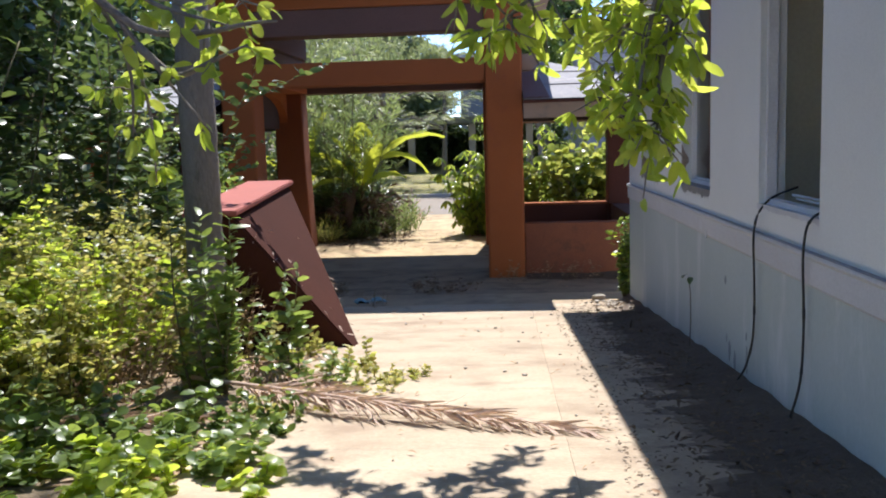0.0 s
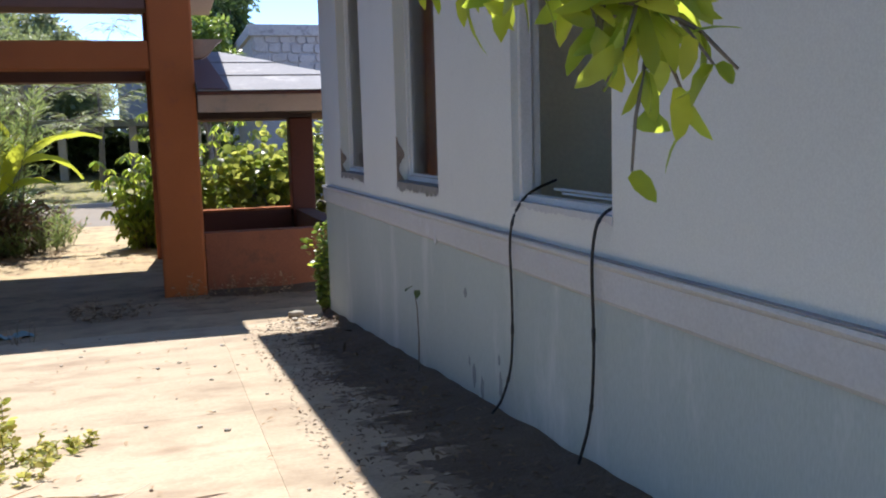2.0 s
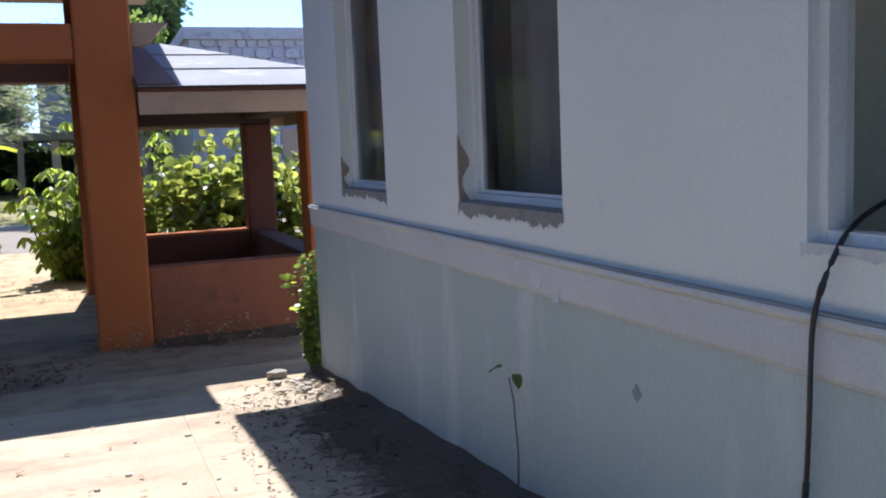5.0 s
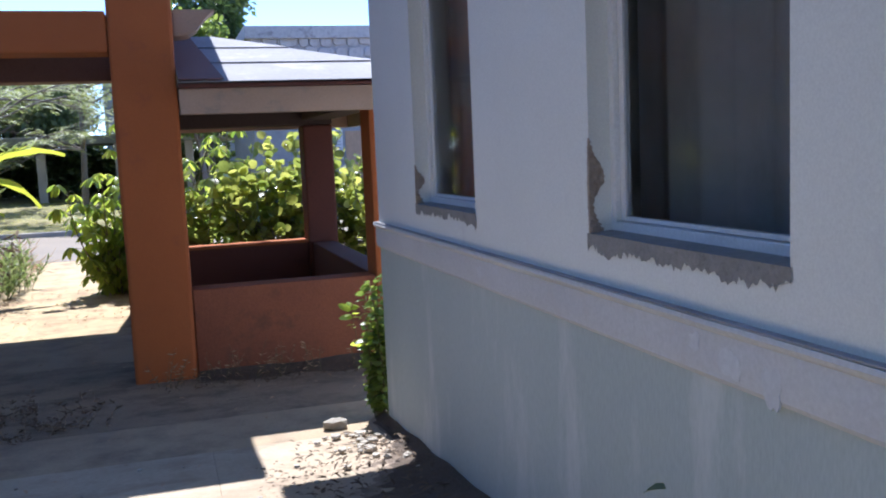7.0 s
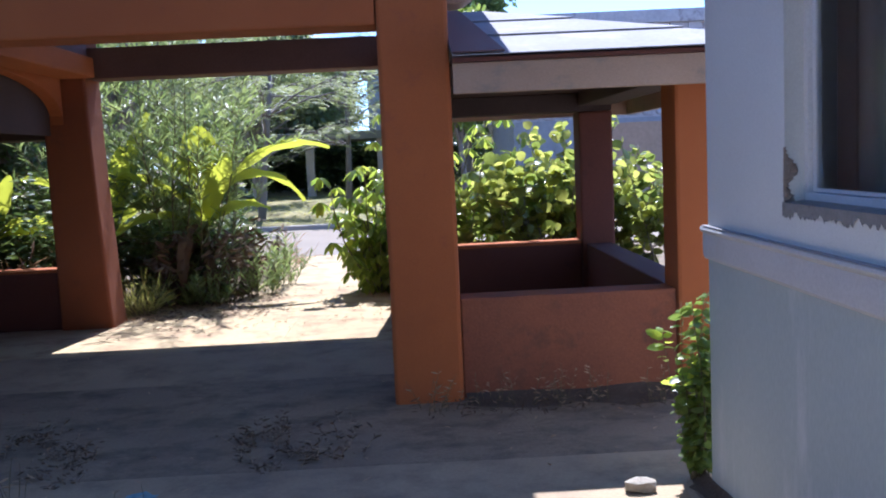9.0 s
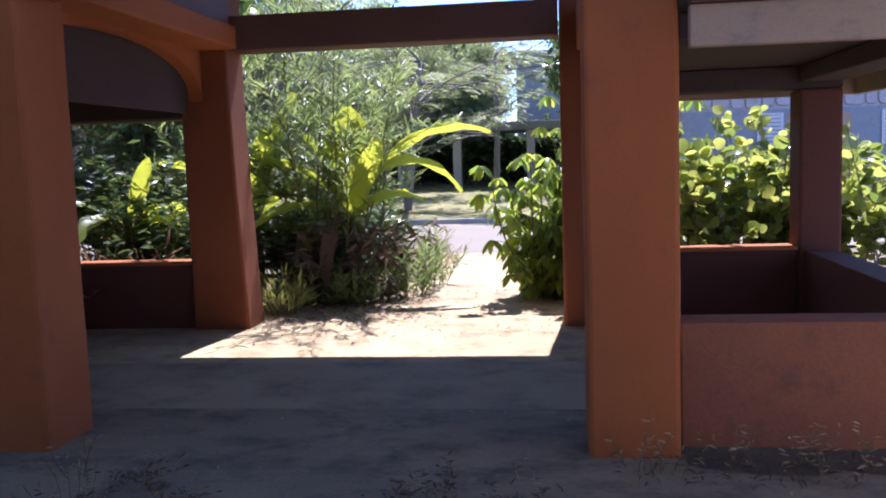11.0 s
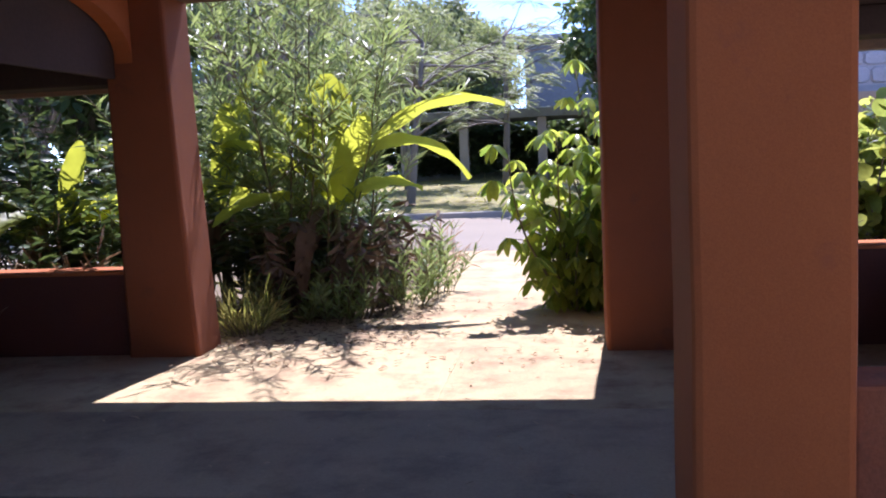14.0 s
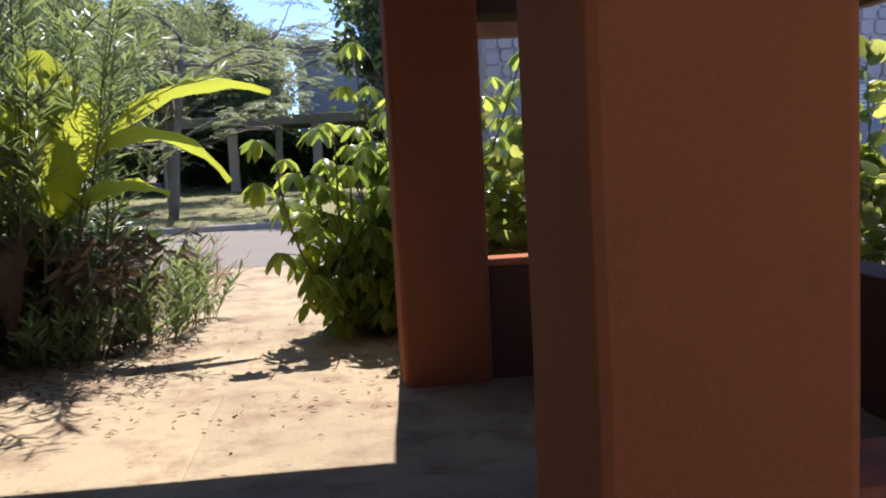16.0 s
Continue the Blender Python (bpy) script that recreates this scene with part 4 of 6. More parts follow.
almond = empty("overhanging_tree", (-2.9, 2.6, gz(-2.9, 2.6)), "tree whose leafy branches hang over the walk", "tree")
mesh_tris("trunk", *tube_tris(smooth_path([(0, 0, -0.1), (0.05, 0.05, 1.2), (0.15, 0.1, 2.4), (0.5, 0.2, 3.4), (1.2, 0.4, 4.1), (2.4, 0.7, 4.5), (3.6, 1.0, 4.3), (4.0, 1.3, 3.7)], 20), np.linspace(0.15, 0.03, 20), 9), M_BARK, almond, smooth=True)
TIP = (1.1, 3.9, 4.2)
branch(almond, [
    [TIP, (1.15, 4.05, 3.20), (1.03, 4.36, 2.69), (0.94, 4.43, 2.26), (0.90, 4.41, 1.98)],
    [(1.20, 4.05, 3.11), (1.04, 4.40, 2.51), (0.97, 4.43, 2.19), (0.96, 4.41, 2.02)],
    [(1.17, 4.18, 2.88), (1.00, 4.47, 2.46), (0.90, 4.60, 2.28), (0.88, 4.64, 2.13)],
    [(1.17, 4.14, 2.92), (1.05, 4.40, 2.46), (0.97, 4.47, 2.19), (0.91, 4.47, 2.06)],
    [(1.17, 4.14, 2.92), (0.94, 4.60, 2.56), (0.88, 4.74, 2.39), (0.88, 4.78, 2.32)],
    [(1.06, 4.14, 2.92), (0.88, 4.41, 2.56), (0.71, 4.51, 2.39), (0.58, 4.55, 2.30)],
    [(1.06, 4.14, 2.92), (0.83, 4.46, 2.65), (0.65, 4.51, 2.51), (0.51, 4.51, 2.42)],
], 32, (0.066, 0.023), L_BRIGHT, "hanging spray of fresh yellow-green leaves", 5)
branch(almond, [
    [TIP, (0.90, 5.60, 4.25), (0.80, 6.80, 3.85), (0.60, 7.20, 3.45), (0.35, 7.40, 3.20), (0.20, 7.50, 3.10)],
    [(0.90, 6.60, 3.95), (0.85, 7.30, 3.35), (0.75, 7.50, 3.00), (0.70, 7.50, 2.85)],
    [(0.90, 6.60, 3.95), (0.40, 7.40, 3.45), (0.00, 7.70, 3.30), (-0.30, 7.80, 3.25)],
    [(0.90, 6.60, 3.95), (0.95, 7.30, 3.25), (1.00, 7.40, 3.05), (1.02, 7.40, 2.90)],
    [(0.80, 6.80, 3.85), (0.60, 7.40, 3.35), (0.50, 7.50, 3.15), (0.45, 7.50, 2.95)],
    # unseen twigs, added to throw leaf shadow on the near concrete
    [(0.80, 6.8, 4.0), (0.5, 7.8, 4.15), (0.1, 8.2, 4.1), (-0.5, 8.4, 4.0)],
    [(0.5, 7.8, 4.15), (0.7, 8.3, 4.05), (0.9, 8.5, 3.95)],
    [(0.4, 7.9, 4.15), (-0.1, 8.5, 4.2), (-0.3, 8.8, 4.1)],
], 17, (0.11, 0.05), L_MID, "leafy green branch reaching over the walk", 8, r0=0.018)
BOUGH = (-1.6, 4.6, 3.3)
branch(almond, [
    [(-2.45, 2.8, 3.3), BOUGH, (-0.88, 5.2, 2.74), (-0.63, 5.2, 2.48), (-0.50, 5.2, 2.29), (-0.33, 5.2, 2.08)],
    [BOUGH, (-0.71, 5.15, 2.70), (-0.52, 5.2, 2.5), (-0.39, 5.2, 2.46), (-0.25, 5.2, 2.42)],
    [(-0.72, 5.2, 2.56), (-0.55, 5.2, 2.40), (-0.32, 5.2, 2.40), (-0.19, 5.2, 2.43), (-0.10, 5.2, 2.43)],
    [(-0.56, 5.2, 2.37), (-0.45, 5.2, 2.26), (-0.39, 5.2, 2.28), (-0.28, 5.2, 2.33), (-0.20, 5.2, 2.36)],
], 2, (0.075, 0.032), L_BRIGHT, "grey forked branches with few lit leaves", 6, start=0.55, r0=0.016)
branch(almond, [
    [BOUGH, (-0.95, 5.25, 2.80), (-0.72, 5.35, 2.52), (-0.66, 5.4, 2.30), (-0.68, 5.4, 2.08)],
    [BOUGH, (-0.95, 5.35, 2.8), (-0.62, 5.4, 2.60), (-0.45, 5.45, 2.50)],
    [BOUGH, (-0.9, 5.6, 2.85), (-0.55, 5.75, 2.65), (-0.25, 5.85, 2.55)],
    [BOUGH, (-1.0, 5.6, 2.85), (-0.85, 5.8, 2.55), (-0.80, 5.9, 2.2), (-0.82, 5.95, 1.9)],
], 9, (0.08, 0.038), L_BRIGHT, "drooping branches with lit leaves", 16, start=0.4, r0=0.014)
# unseen crown, added to shade the start of the walk
rng = np.random.default_rng(61)
P, D, limbs = [], [], []
for k in range(64):
    c = np.array([rng.uniform(-2.6, 1.1), rng.uniform(1.6, 8.0), rng.uniform(5.0, 7.2)]) - np.array(almond.location)
    g = unit(rng.normal(0, 1, (62, 3))) * rng.uniform(0.2, 1, (62, 1)) ** 0.6
    P.append(c + g * np.array([0.6, 0.6, 0.4]))
    D.append(g + rng.normal(0, 0.5, (62, 3)) + np.array([0, 0, -0.4]))
    o = np.array([0.9 + 0.5 * (k % 3), 0.35, 3.9])
    limbs.append(tube_tris(smooth_path([o, (o + c) / 2 + rng.normal(0, 0.2, 3), c], 6), np.linspace(0.03, 0.008, 6), 5))
mesh_tris("branchwork", *join_tris(limbs), M_BARK, almond)["kind"] = "stuff"
P, D = np.concatenate(P), np.concatenate(D)
mesh_tris("crown", *leaf_tris(P, D, 0.13 * rng.uniform(0.6, 1.2, len(P)), 0.058, OVAL, 0.2, rng, 0.5), L_MID, almond)["kind"] = "stuff"

# leafy masses on the garden side
shrub("garden_shrub", (-3.1, 7.2, gz(-3.1, 7.2)), 2.9, 1.6, 26, 46, (0.12, 0.055), L_DARK, "dense dark green garden shrub", seed=21, twigs=3)
shrub("garden_shrub", (-4.2, 9.6, gz(-4.2, 9.6)), 3.2, 1.8, 26, 46, (0.12, 0.055), L_DARK, "dense dark green garden shrub", seed=22, twigs=3)
shrub("garden_shrub", (-4.0, 5.4, gz(-4, 5.4)), 3.4, 1.8, 26, 46, (0.13, 0.06), L_DARK, "dark green garden shrub in shade", seed=23, twigs=3)
tree("garden_tree", (-5.0, 9.4, gz(-5.0, 9.4)), 6.4, (2.3, 2.2, 2.1), 90, 120, (0.16, 0.085), L_DARK, "leafy dark green garden tree", 31, 0.16, OVAL)
tree("garden_tree", (-5.4, 12.3, gz(-5.4, 12.3)), 6.0, (1.8, 1.8, 2.2), 70, 110, (0.16, 0.085), L_DARK, "leafy dark green garden tree", 34, 0.15, OVAL)
tree("garden_tree", (-8.6, 13.6, gz(-8.6, 13.6)), 6.8, (2.4, 2.4, 2.0), 46, 110, (0.16, 0.085), L_DARK, "leafy dark green garden tree", 32, 0.17, OVAL)
shrub("weed_bush", (-2.75, 8.9, gz(-2.75, 8.9)), 1.35, 1.5, 46, 44, (0.06, 0.026), L_WEED, "sunlit yellow-green weed bush", seed=24, twigs=3, r0=0.005)
shrub("weed_bush", (-2.3, 7.4, gz(-2.3, 7.4)), 1.0, 1.3, 40, 44, (0.06, 0.026), L_WEED, "sunlit yellow-green weed bush", seed=25, twigs=3, r0=0.005)
shrub("upright_weed", (-1.33, 7.95, gz(-1.33, 7.95)), 1.38, 0.34, 9, 60, (0.115, 0.038), L_MID, "upright leafy weed with fresh green leaves", "weed", seed=26, tilt=0.18, r0=0.008)
shrub("upright_weed", (-0.95, 8.55, gz(-0.95, 8.55)), 0.85, 0.25, 5, 30, (0.13, 0.045), L_MID, "short leafy weed with fresh green leaves", "weed", seed=27, tilt=0.25, r0=0.006)
shrub("shady_shrub", (-3.5, 10.8, gz(-3.5, 10.8)), 3.8, 1.5, 24, 50, (0.13, 0.062), L_DARK, "tall dark green shrub in its own shade", seed=36, twigs=4)
for k, (x, y, h, sd) in enumerate(((-2.35, 8.3, 1.15, 241), (-2.05, 9.3, 0.6, 242), (-2.75, 7.9, 1.15, 243), (-3.2, 10.0, 1.4, 244), (-3.2, 8.4, 1.4, 245))):
    shrub("weed_bush", (x, y, gz(x, y)), h, 1.2, 34, 40, (0.062, 0.027), L_WEED if k % 2 else L_BRIGHT, "sunlit yellow-green weed bush with dry tips", seed=sd, twigs=3, r0=0.005, group="weed bushes in the garden")
for k, (x, y, h, sd) in enumerate(((-2.0, 7.9, 0.8, 251), (-2.4, 8.8, 1.0, 252), (-1.8, 9.6, 0.8, 253))):
    shrub("dry_weed_tuft", (x, y, gz(x, y)), h, 1.1, 70, 7, (0.05, 0.012), M_DRY, "tuft of dry straw-coloured weed stalks", "weed", sd, LANCE, tilt=0.6, r0=0.003, stem_mat=M_DRY, group="dry weeds in the garden")
# palm trunk
def palm_trunk():
    rng = np.random.default_rng(3)
    e = empty("palm_trunk", (-1.50, 8.45, gz(-1.50, 8.45)), "straight grey ringed palm trunk", "palm")
    zs = np.arange(-0.1, 9.5, 0.09)
    r = 0.128 + 0.04 * np.exp(-zs * 2.5) + 0.007 * (np.arange(len(zs)) % 2) + rng.normal(0, 0.002, len(zs)) - 0.005 * zs
    pts = np.stack([0.02 * np.sin(zs * 0.8), 0.02 * np.cos(zs * 0.6), zs], 1)
    mesh_tris("trunk", *tube_tris(pts, r, 14), M_BARK, e, smooth=True)
    P, D, tubes = [], [], []
    for k in range(13):
        a = k * 2.4
        d = np.array([math.cos(a), math.sin(a), rng.uniform(0.1, 0.9)])
        path = curve_path(rng, (0, 0, 9.3), d / np.linalg.norm(d), 2.6, 10, 0.1, 1.3)
        tubes.append(tube_tris(path, np.linspace(0.022, 0.005, 10), 5))
        for j in range(1, 10):
            for q in range(9):
                u = q / 9
                p = path[j - 1] + (path[j] - path[j - 1]) * u
                t = unit(path[j] - path[j - 1])
                sd = np.cross(t, [0, 0, 1.0])
                for s in (-1, 1):
                    P.append(p)
                    D.append(t * 0.6 + s * sd - np.array([0, 0, 0.35]))
    mesh_tris("branchwork", *join_tris(tubes), M_STEM, e)["kind"] = "stuff"
    P, D = np.array(P), np.array(D)
    mesh_tris("crown", *leaf_tris(P, D, 0.5 * rng.uniform(0.7, 1.1, len(P)), 0.035, LANCE, 0.2, rng, 0.5), L_MID, e)


palm_trunk()


# dry palm frond lying on the walk
def dry_frond(p0, p1, length, seed, label):
    rng = np.random.default_rng(seed)
    p0, p1 = np.array(p0), np.array(p1)
    e = empty("dry_palm_frond", tuple(p0), label, "palm frond")
    n = 16
    d = p1 - p0
    side = unit(np.cross(d, [0, 0, 1.0]))
    path = np.array([d * u + side * 0.10 * math.sin(u * 3.0) for u in np.linspace(0, 1, n)])
    path[:, 2] = [ground_z(p0[1] + q[1]) + 0.02 + 0.10 * (1 - u) ** 2 - p0[2] + 0.05 * math.sin(u * math.pi) for q, u in zip(path, np.linspace(0, 1, n))]
    mesh_tris("rib", *tube_tris(path, np.linspace(0.016, 0.003, n), 6), M_FROND, e, "dry brown rib")
    P, D, L = [], [], []
    t = unit(d)
    for k in range(230):
        u = rng.uniform(0.16, 1.0)
        i = min(int(u * (n - 1)), n - 2)
        p = path[i] + (path[i + 1] - path[i]) * (u * (n - 1) - i)
        s = rng.choice([-1, 1], p=[0.35, 0.65])
        P.append(p)
        D.append(t * rng.uniform(0.75, 1.1) + s * side * rng.uniform(0.25, 0.75) + np.array([0, 0, rng.uniform(-0.22, 0.12)]))
        L.append((0.42 - 0.22 * u) * rng.uniform(0.7, 1.15))
    V, T = leaf_tris(np.array(P), np.array(D), np.array(L), 0.017, LANCE, 0.5, rng, 0.5)
    floor_z = np.array([ground_z(y) for y in V[:, 1] + p0[1]]) + 0.006 - p0[2]
    V[:, 2] = np.maximum(V[:, 2], floor_z)
    if length > 2:
        n = len(P)
        nv, nt = len(V) // n, len(T) // n
        for k in range(n):
            mesh_tris("leaflet", V[k * nv:(k + 1) * nv], T[:nt], M_FROND, e)
    else:
        mesh_tris("dry_foliage", V, T, M_FROND, e, "dry pinkish-brown leaflets")["kind"] = "stuff"


dry_frond((-1.45, 7.95, ground_z(7.95)), (0.98, 6.92, ground_z(6.92)), 2.6, 12, "dry brown palm frond lying across the concrete")
dry_frond((-2.3, 6.6, ground_z(6.6)), (-1.2, 7.3, ground_z(7.3)), 1.2, 13, "short dry palm frond lying in the weeds")
dry_frond((-1.4, 8.7, ground_z(8.7)), (-0.45, 8.0, ground_z(8.0)), 1.2, 14, "broken dry palm frond among weeds")

# weeds and creepers at the border of the walk
for k, (x, y, h, sp, m, lf, sd) in enumerate((
        (-1.0, 9.3, 0.28, 0.6, L_WEED, (0.05, 0.03), 61), (-0.55, 8.9, 0.22, 0.5, L_WEED, (0.05, 0.03), 62), (-1.25, 8.1, 0.35, 0.7, L_MID, (0.07, 0.045), 63),
        (-1.5, 9.4, 0.5, 0.6, L_WEED, (0.06, 0.03), 64), (-1.9, 9.0, 0.8, 0.7, L_MID, (0.08, 0.04), 65), (-0.75, 7.6, 0.2, 0.5, L_WEED, (0.05, 0.03), 66), (-0.32, 8.15, 0.16, 0.6, L_WEED, (0.045, 0.024), 67), (-0.62, 8.2, 0.24, 0.6, L_MID, (0.06, 0.035), 68), (-0.1, 8.45, 0.12, 0.4, L_WEED, (0.04, 0.02), 69), (-0.8, 7.1, 0.18, 0.6, L_MID, (0.06, 0.04), 70))):
    shrub("low_weed", (x, y, gz(x, y) + 0.05), h, sp, 16, 16, lf, m, "low weeds growing over the concrete edge", "weed", sd, tilt=1.6, r0=0.003, rise=0.1, group="weeds by the walk")
for k, (x, y, h, sd) in enumerate(((-1.35, 5.9, 0.30, 71), (-1.0, 6.4, 0.24, 72), (-1.75, 6.3, 0.4, 73), (-2.1, 5.7, 0.5, 74), (-1.45, 6.9, 0.25, 75), (-1.7, 5.3, 0.35, 76), (-1.15, 5.45, 0.26, 77), (-1.2, 6.75, 0.3, 78), (-2.0, 6.7, 0.4, 79), (-0.85, 6.0, 0.2, 80), (-1.9, 7.3, 0.35, 181))):
    shrub("creeper", (x, y, gz(x, y) + 0.03), h, 1.0, 24, 18, (0.068, 0.06), L_BRIGHT if k % 3 == 0 else L_MID, "low creeper with broad heart-shaped leaves", "creeper", sd, ROUND, tilt=2.2, r0=0.003, rise=0.1, flat=1.4, group="creepers by the walk")
shrub("garden_shrub", (-2.9, 10.6, gz(-2.9, 10.6)), 1.5, 1.3, 30, 50, (0.08, 0.04), L_WEED, "sunlit yellow-green garden shrub", seed=28, twigs=3)
shrub("garden_shrub", (-3.4, 12.6, gz(-3.4, 12.6)), 2.4, 1.4, 30, 50, (0.11, 0.05), L_MID, "dense green garden shrub", seed=29, twigs=3)
shrub("garden_shrub", (-2.9, 5.9, gz(-2.9, 5.9)), 2.3, 1.2, 30, 46, (0.11, 0.055), L_MID, "dense green garden shrub", seed=30, twigs=3)
shrub("garden_shrub", (-3.3, 8.6, gz(-3.3, 8.6)), 1.35, 1.3, 34, 46, (0.07, 0.032), L_WEED, "sunlit yellow-green shrub with small leaves", seed=33, twigs=3)

# ---- plants beyond the pavilion ----
shrub("oleander", (-2.75, 21.7, -0.02), 3.9, 1.6, 24, 80, (0.205, 0.022), L_OLE, "dense tall oleander bush with narrow grey-green leaves", seed=81, prof=LANCE, tilt=0.42, twigs=5, out=0.7, lift=0.6, r0=0.014)
shrub("oleander", (-3.7, 22.6, -0.02), 3.5, 1.4, 14, 60, (0.205, 0.022), L_OLE, "tall oleander bush with narrow grey-green leaves", seed=82, prof=LANCE, tilt=0.42, twigs=4, out=0.7, lift=0.6, r0=0.014)
for k, (x, y, h, sd) in enumerate(((-1.75, 21.6, 0.75, 83), (-2.3, 21.0, 0.6, 84), (-1.55, 22.5, 0.8, 85), (-2.0, 23.2, 0.9, 86), (-2.75, 20.95, 0.5, 88))):
    shrub("young_oleander", (x, y, -0.02), h, 0.8, 22, 22, (0.13, 0.022), L_OLE, "low young oleander with narrow pale leaves", seed=sd, prof=LANCE, tilt=0.9, out=0.7, lift=0.7, r0=0.006, group="young oleanders by the path")
shrub("dead_leaf_heap", (-2.5, 21.75, -0.03), 1.15, 2.0, 30, 34, (0.2, 0.045), M_BROWNLEAF, "brown dead leaves hanging under the oleander", "dead leaves", 87, LANCE, tilt=0.7, out=0.7, lift=-0.8, flat=0.2)
for x, y, sd in ((-3.05, 22.1, 89), (-2.75, 22.7, 90)):
    shrub("dark_undergrowth", (x, y, -0.03), 1.15, 1.7, 60, 44, (0.17, 0.045), L_DARK, "dark shaded undergrowth below the oleander", seed=sd, prof=LANCE, tilt=0.5, twigs=2, start=0.02)
def umbrella_bush(base, height, spread, stems, whorls, seed, label, leaf=(0.235, 0.085)):
    """Many stems with long stalks, each ending in a whorl of drooping leaflets."""
    rng = np.random.default_rng(seed)
    e = empty("umbrella_bush", base, label, "shrub", "umbrella bushes by the path")
    tubes, P, D, L = [], [], [], []
    for i in range(stems):
        a, rad, lean = rng.uniform(0, 2 * np.pi), spread * 0.3 * math.sqrt(rng.uniform()), rng.uniform(0.05, 0.42)
        d = unit(np.array([math.cos(a) * lean, math.sin(a) * lean, 1.0]))
        h = height * rng.uniform(0.45, 1.05)
        path = curve_path(rng, (math.cos(a) * rad, math.sin(a) * rad, -0.03), d, h, 9, 0.3, 0.0, 0.2)
        tubes.append(tube_tris(path, np.linspace(0.016, 0.006, 9), 5))
        for k in range(whorls):
            u = (0.06 + 0.94 * (k + rng.uniform()) / whorls) * 7.99
            j = int(u)
            p = path[j] + (path[j + 1] - path[j]) * (u - j)
            b = k * 2.4 + rng.uniform(-0.5, 0.5)
            q = curve_path(rng, p, unit(np.array([math.cos(b), math.sin(b), 0.55 + 0.5 * (k == whorls - 1)])), rng.uniform(0.12, 0.30), 4, 0.15, 0.3)
            tubes.append(tube_tris(q, np.linspace(0.004, 0.0025, 4), 4))
            n, size, turn = int(rng.integers(6, 9)), rng.uniform(0.7, 1.15), rng.uniform(0, 6.3)
            for m in range(n):
                c = turn + 2 * np.pi * m / n
                P.append(q[-1])
                D.append(np.array([math.cos(c), math.sin(c), -0.75]) + rng.normal(0, 0.16, 3))
                L.append(size * rng.uniform(0.8, 1.1))
    mesh_tris("branchwork", *join_tris(tubes), M_STEM, e)["kind"] = "stuff"
    P, D, L = np.array(P), np.array(D), np.array(L)
    mesh_tris("foliage", *leaf_tris(P, D, leaf[0] * L, leaf[1] * L, OVAL, 0.25, rng, 2.2), L_UMB, e)["kind"] = "stuff"


umbrella_bush((0.52, 21.7, -0.02), 2.5, 1.2, 20, 12, 91, "tall umbrella bush with whorls of glossy leaves")
umbrella_bush((0.12, 21.35, -0.02), 1.7, 0.8, 15, 10, 92, "umbrella bush with sunlit drooping leaflets beside the path")
umbrella_bush((1.3, 22.2, -0.02), 2.5, 1.0, 9, 9, 93, "tall umbrella bush behind the pillar")
for k, (x, y, h, sd) in enumerate(((1.5, 21.0, 1.9, 101), (2.3, 21.3, 2.35, 102), (3.2, 21.1, 2.0, 103), (4.1, 21.4, 2.2, 104), (2.8, 22.3, 2.3, 105), (5.2, 21.2, 2.1, 106))):
    shrub("sea_grape", (x, y, -0.02), h, 1.3, 15, 23, (0.155, 0.15), L_ROUND, "sea grape bush with round sunlit leaves", seed=sd, prof=ROUND, tilt=0.5, twigs=3, flat=0.15, r0=0.014, group="sea grapes behind the pavilion", stem_mat=M_BARK)
shrub("dry_grass_tuft", (-3.0, 20.35, -0.02), 0.5, 0.5, 100, 4, (0.22, 0.011), L_WEED, "tuft of dry and green grass by the pillar", "grass", 94, LANCE, tilt=0.7, out=0.3, droop=0.9, rise=0, r0=0.003)
shrub("dry_grass_tuft", (-1.9, 24.3, -0.02), 0.6, 1.2, 90, 4, (0.25, 0.014), M_DRY, "tuft of dry grass by the path", "grass", 95, LANCE, tilt=0.7, out=0.3, droop=0.9, rise=0, r0=0.003)
for k, (x, y, h, m, sd) in enumerate(((-4.6, 21.3, 1.9, L_DARK, 111), (-5.8, 21.6, 2.2, L_DARK, 112), (-7.0, 21.2, 2.4, L_DARK, 113), (-5.0, 22.6, 2.6, L_DARK, 114), (-8.2, 19.5, 2.6, L_DARK, 115), (-8.0, 16.5, 2.8, L_DARK, 116), (-7.8, 21.8, 3.0, L_DARK, 117), (-4.3, 20.9, 1.3, L_DARK, 118), (-6.6, 23.6, 3.0, L_DARK, 119), (-8.2, 23.9, 3.2, L_DARK, 120), (-9.8, 22.8, 3.2, L_DARK, 121), (-10.6, 20.4, 3.2, L_DARK, 122), (-9.6, 18.0, 3.2, L_DARK, 123), (-6.2, 25.2, 2.6, L_DARK, 124), (-7.0, 14.2, 3.4, L_DARK, 125), (-7.2, 17.6, 3.6, L_DARK, 126), (-7.1, 19.6, 3.0, L_DARK, 127))):
    shrub("thicket_bush", (x, y, -0.04), h, 1.7, 24, 30, (0.17, 0.055), m, "dense dark bush in the thicket", seed=sd, prof=LANCE, twigs=3, group="thicket by the wing")


tree("thicket_tree", (-8.4, 22.6, -0.05), 6.8, (2.6, 2.6, 2.2), 90, 110, (0.2, 0.1), L_DARK, "dense dark tree over the thicket", 135, 0.18, OVAL, 0.4, clump=0.7)
tree("thicket_tree", (-6.4, 24.4, -0.05), 5.6, (1.8, 1.8, 1.8), 60, 110, (0.2, 0.1), L_DARK, "dense dark tree over the thicket", 136, 0.13, OVAL, 0.4, clump=0.6)

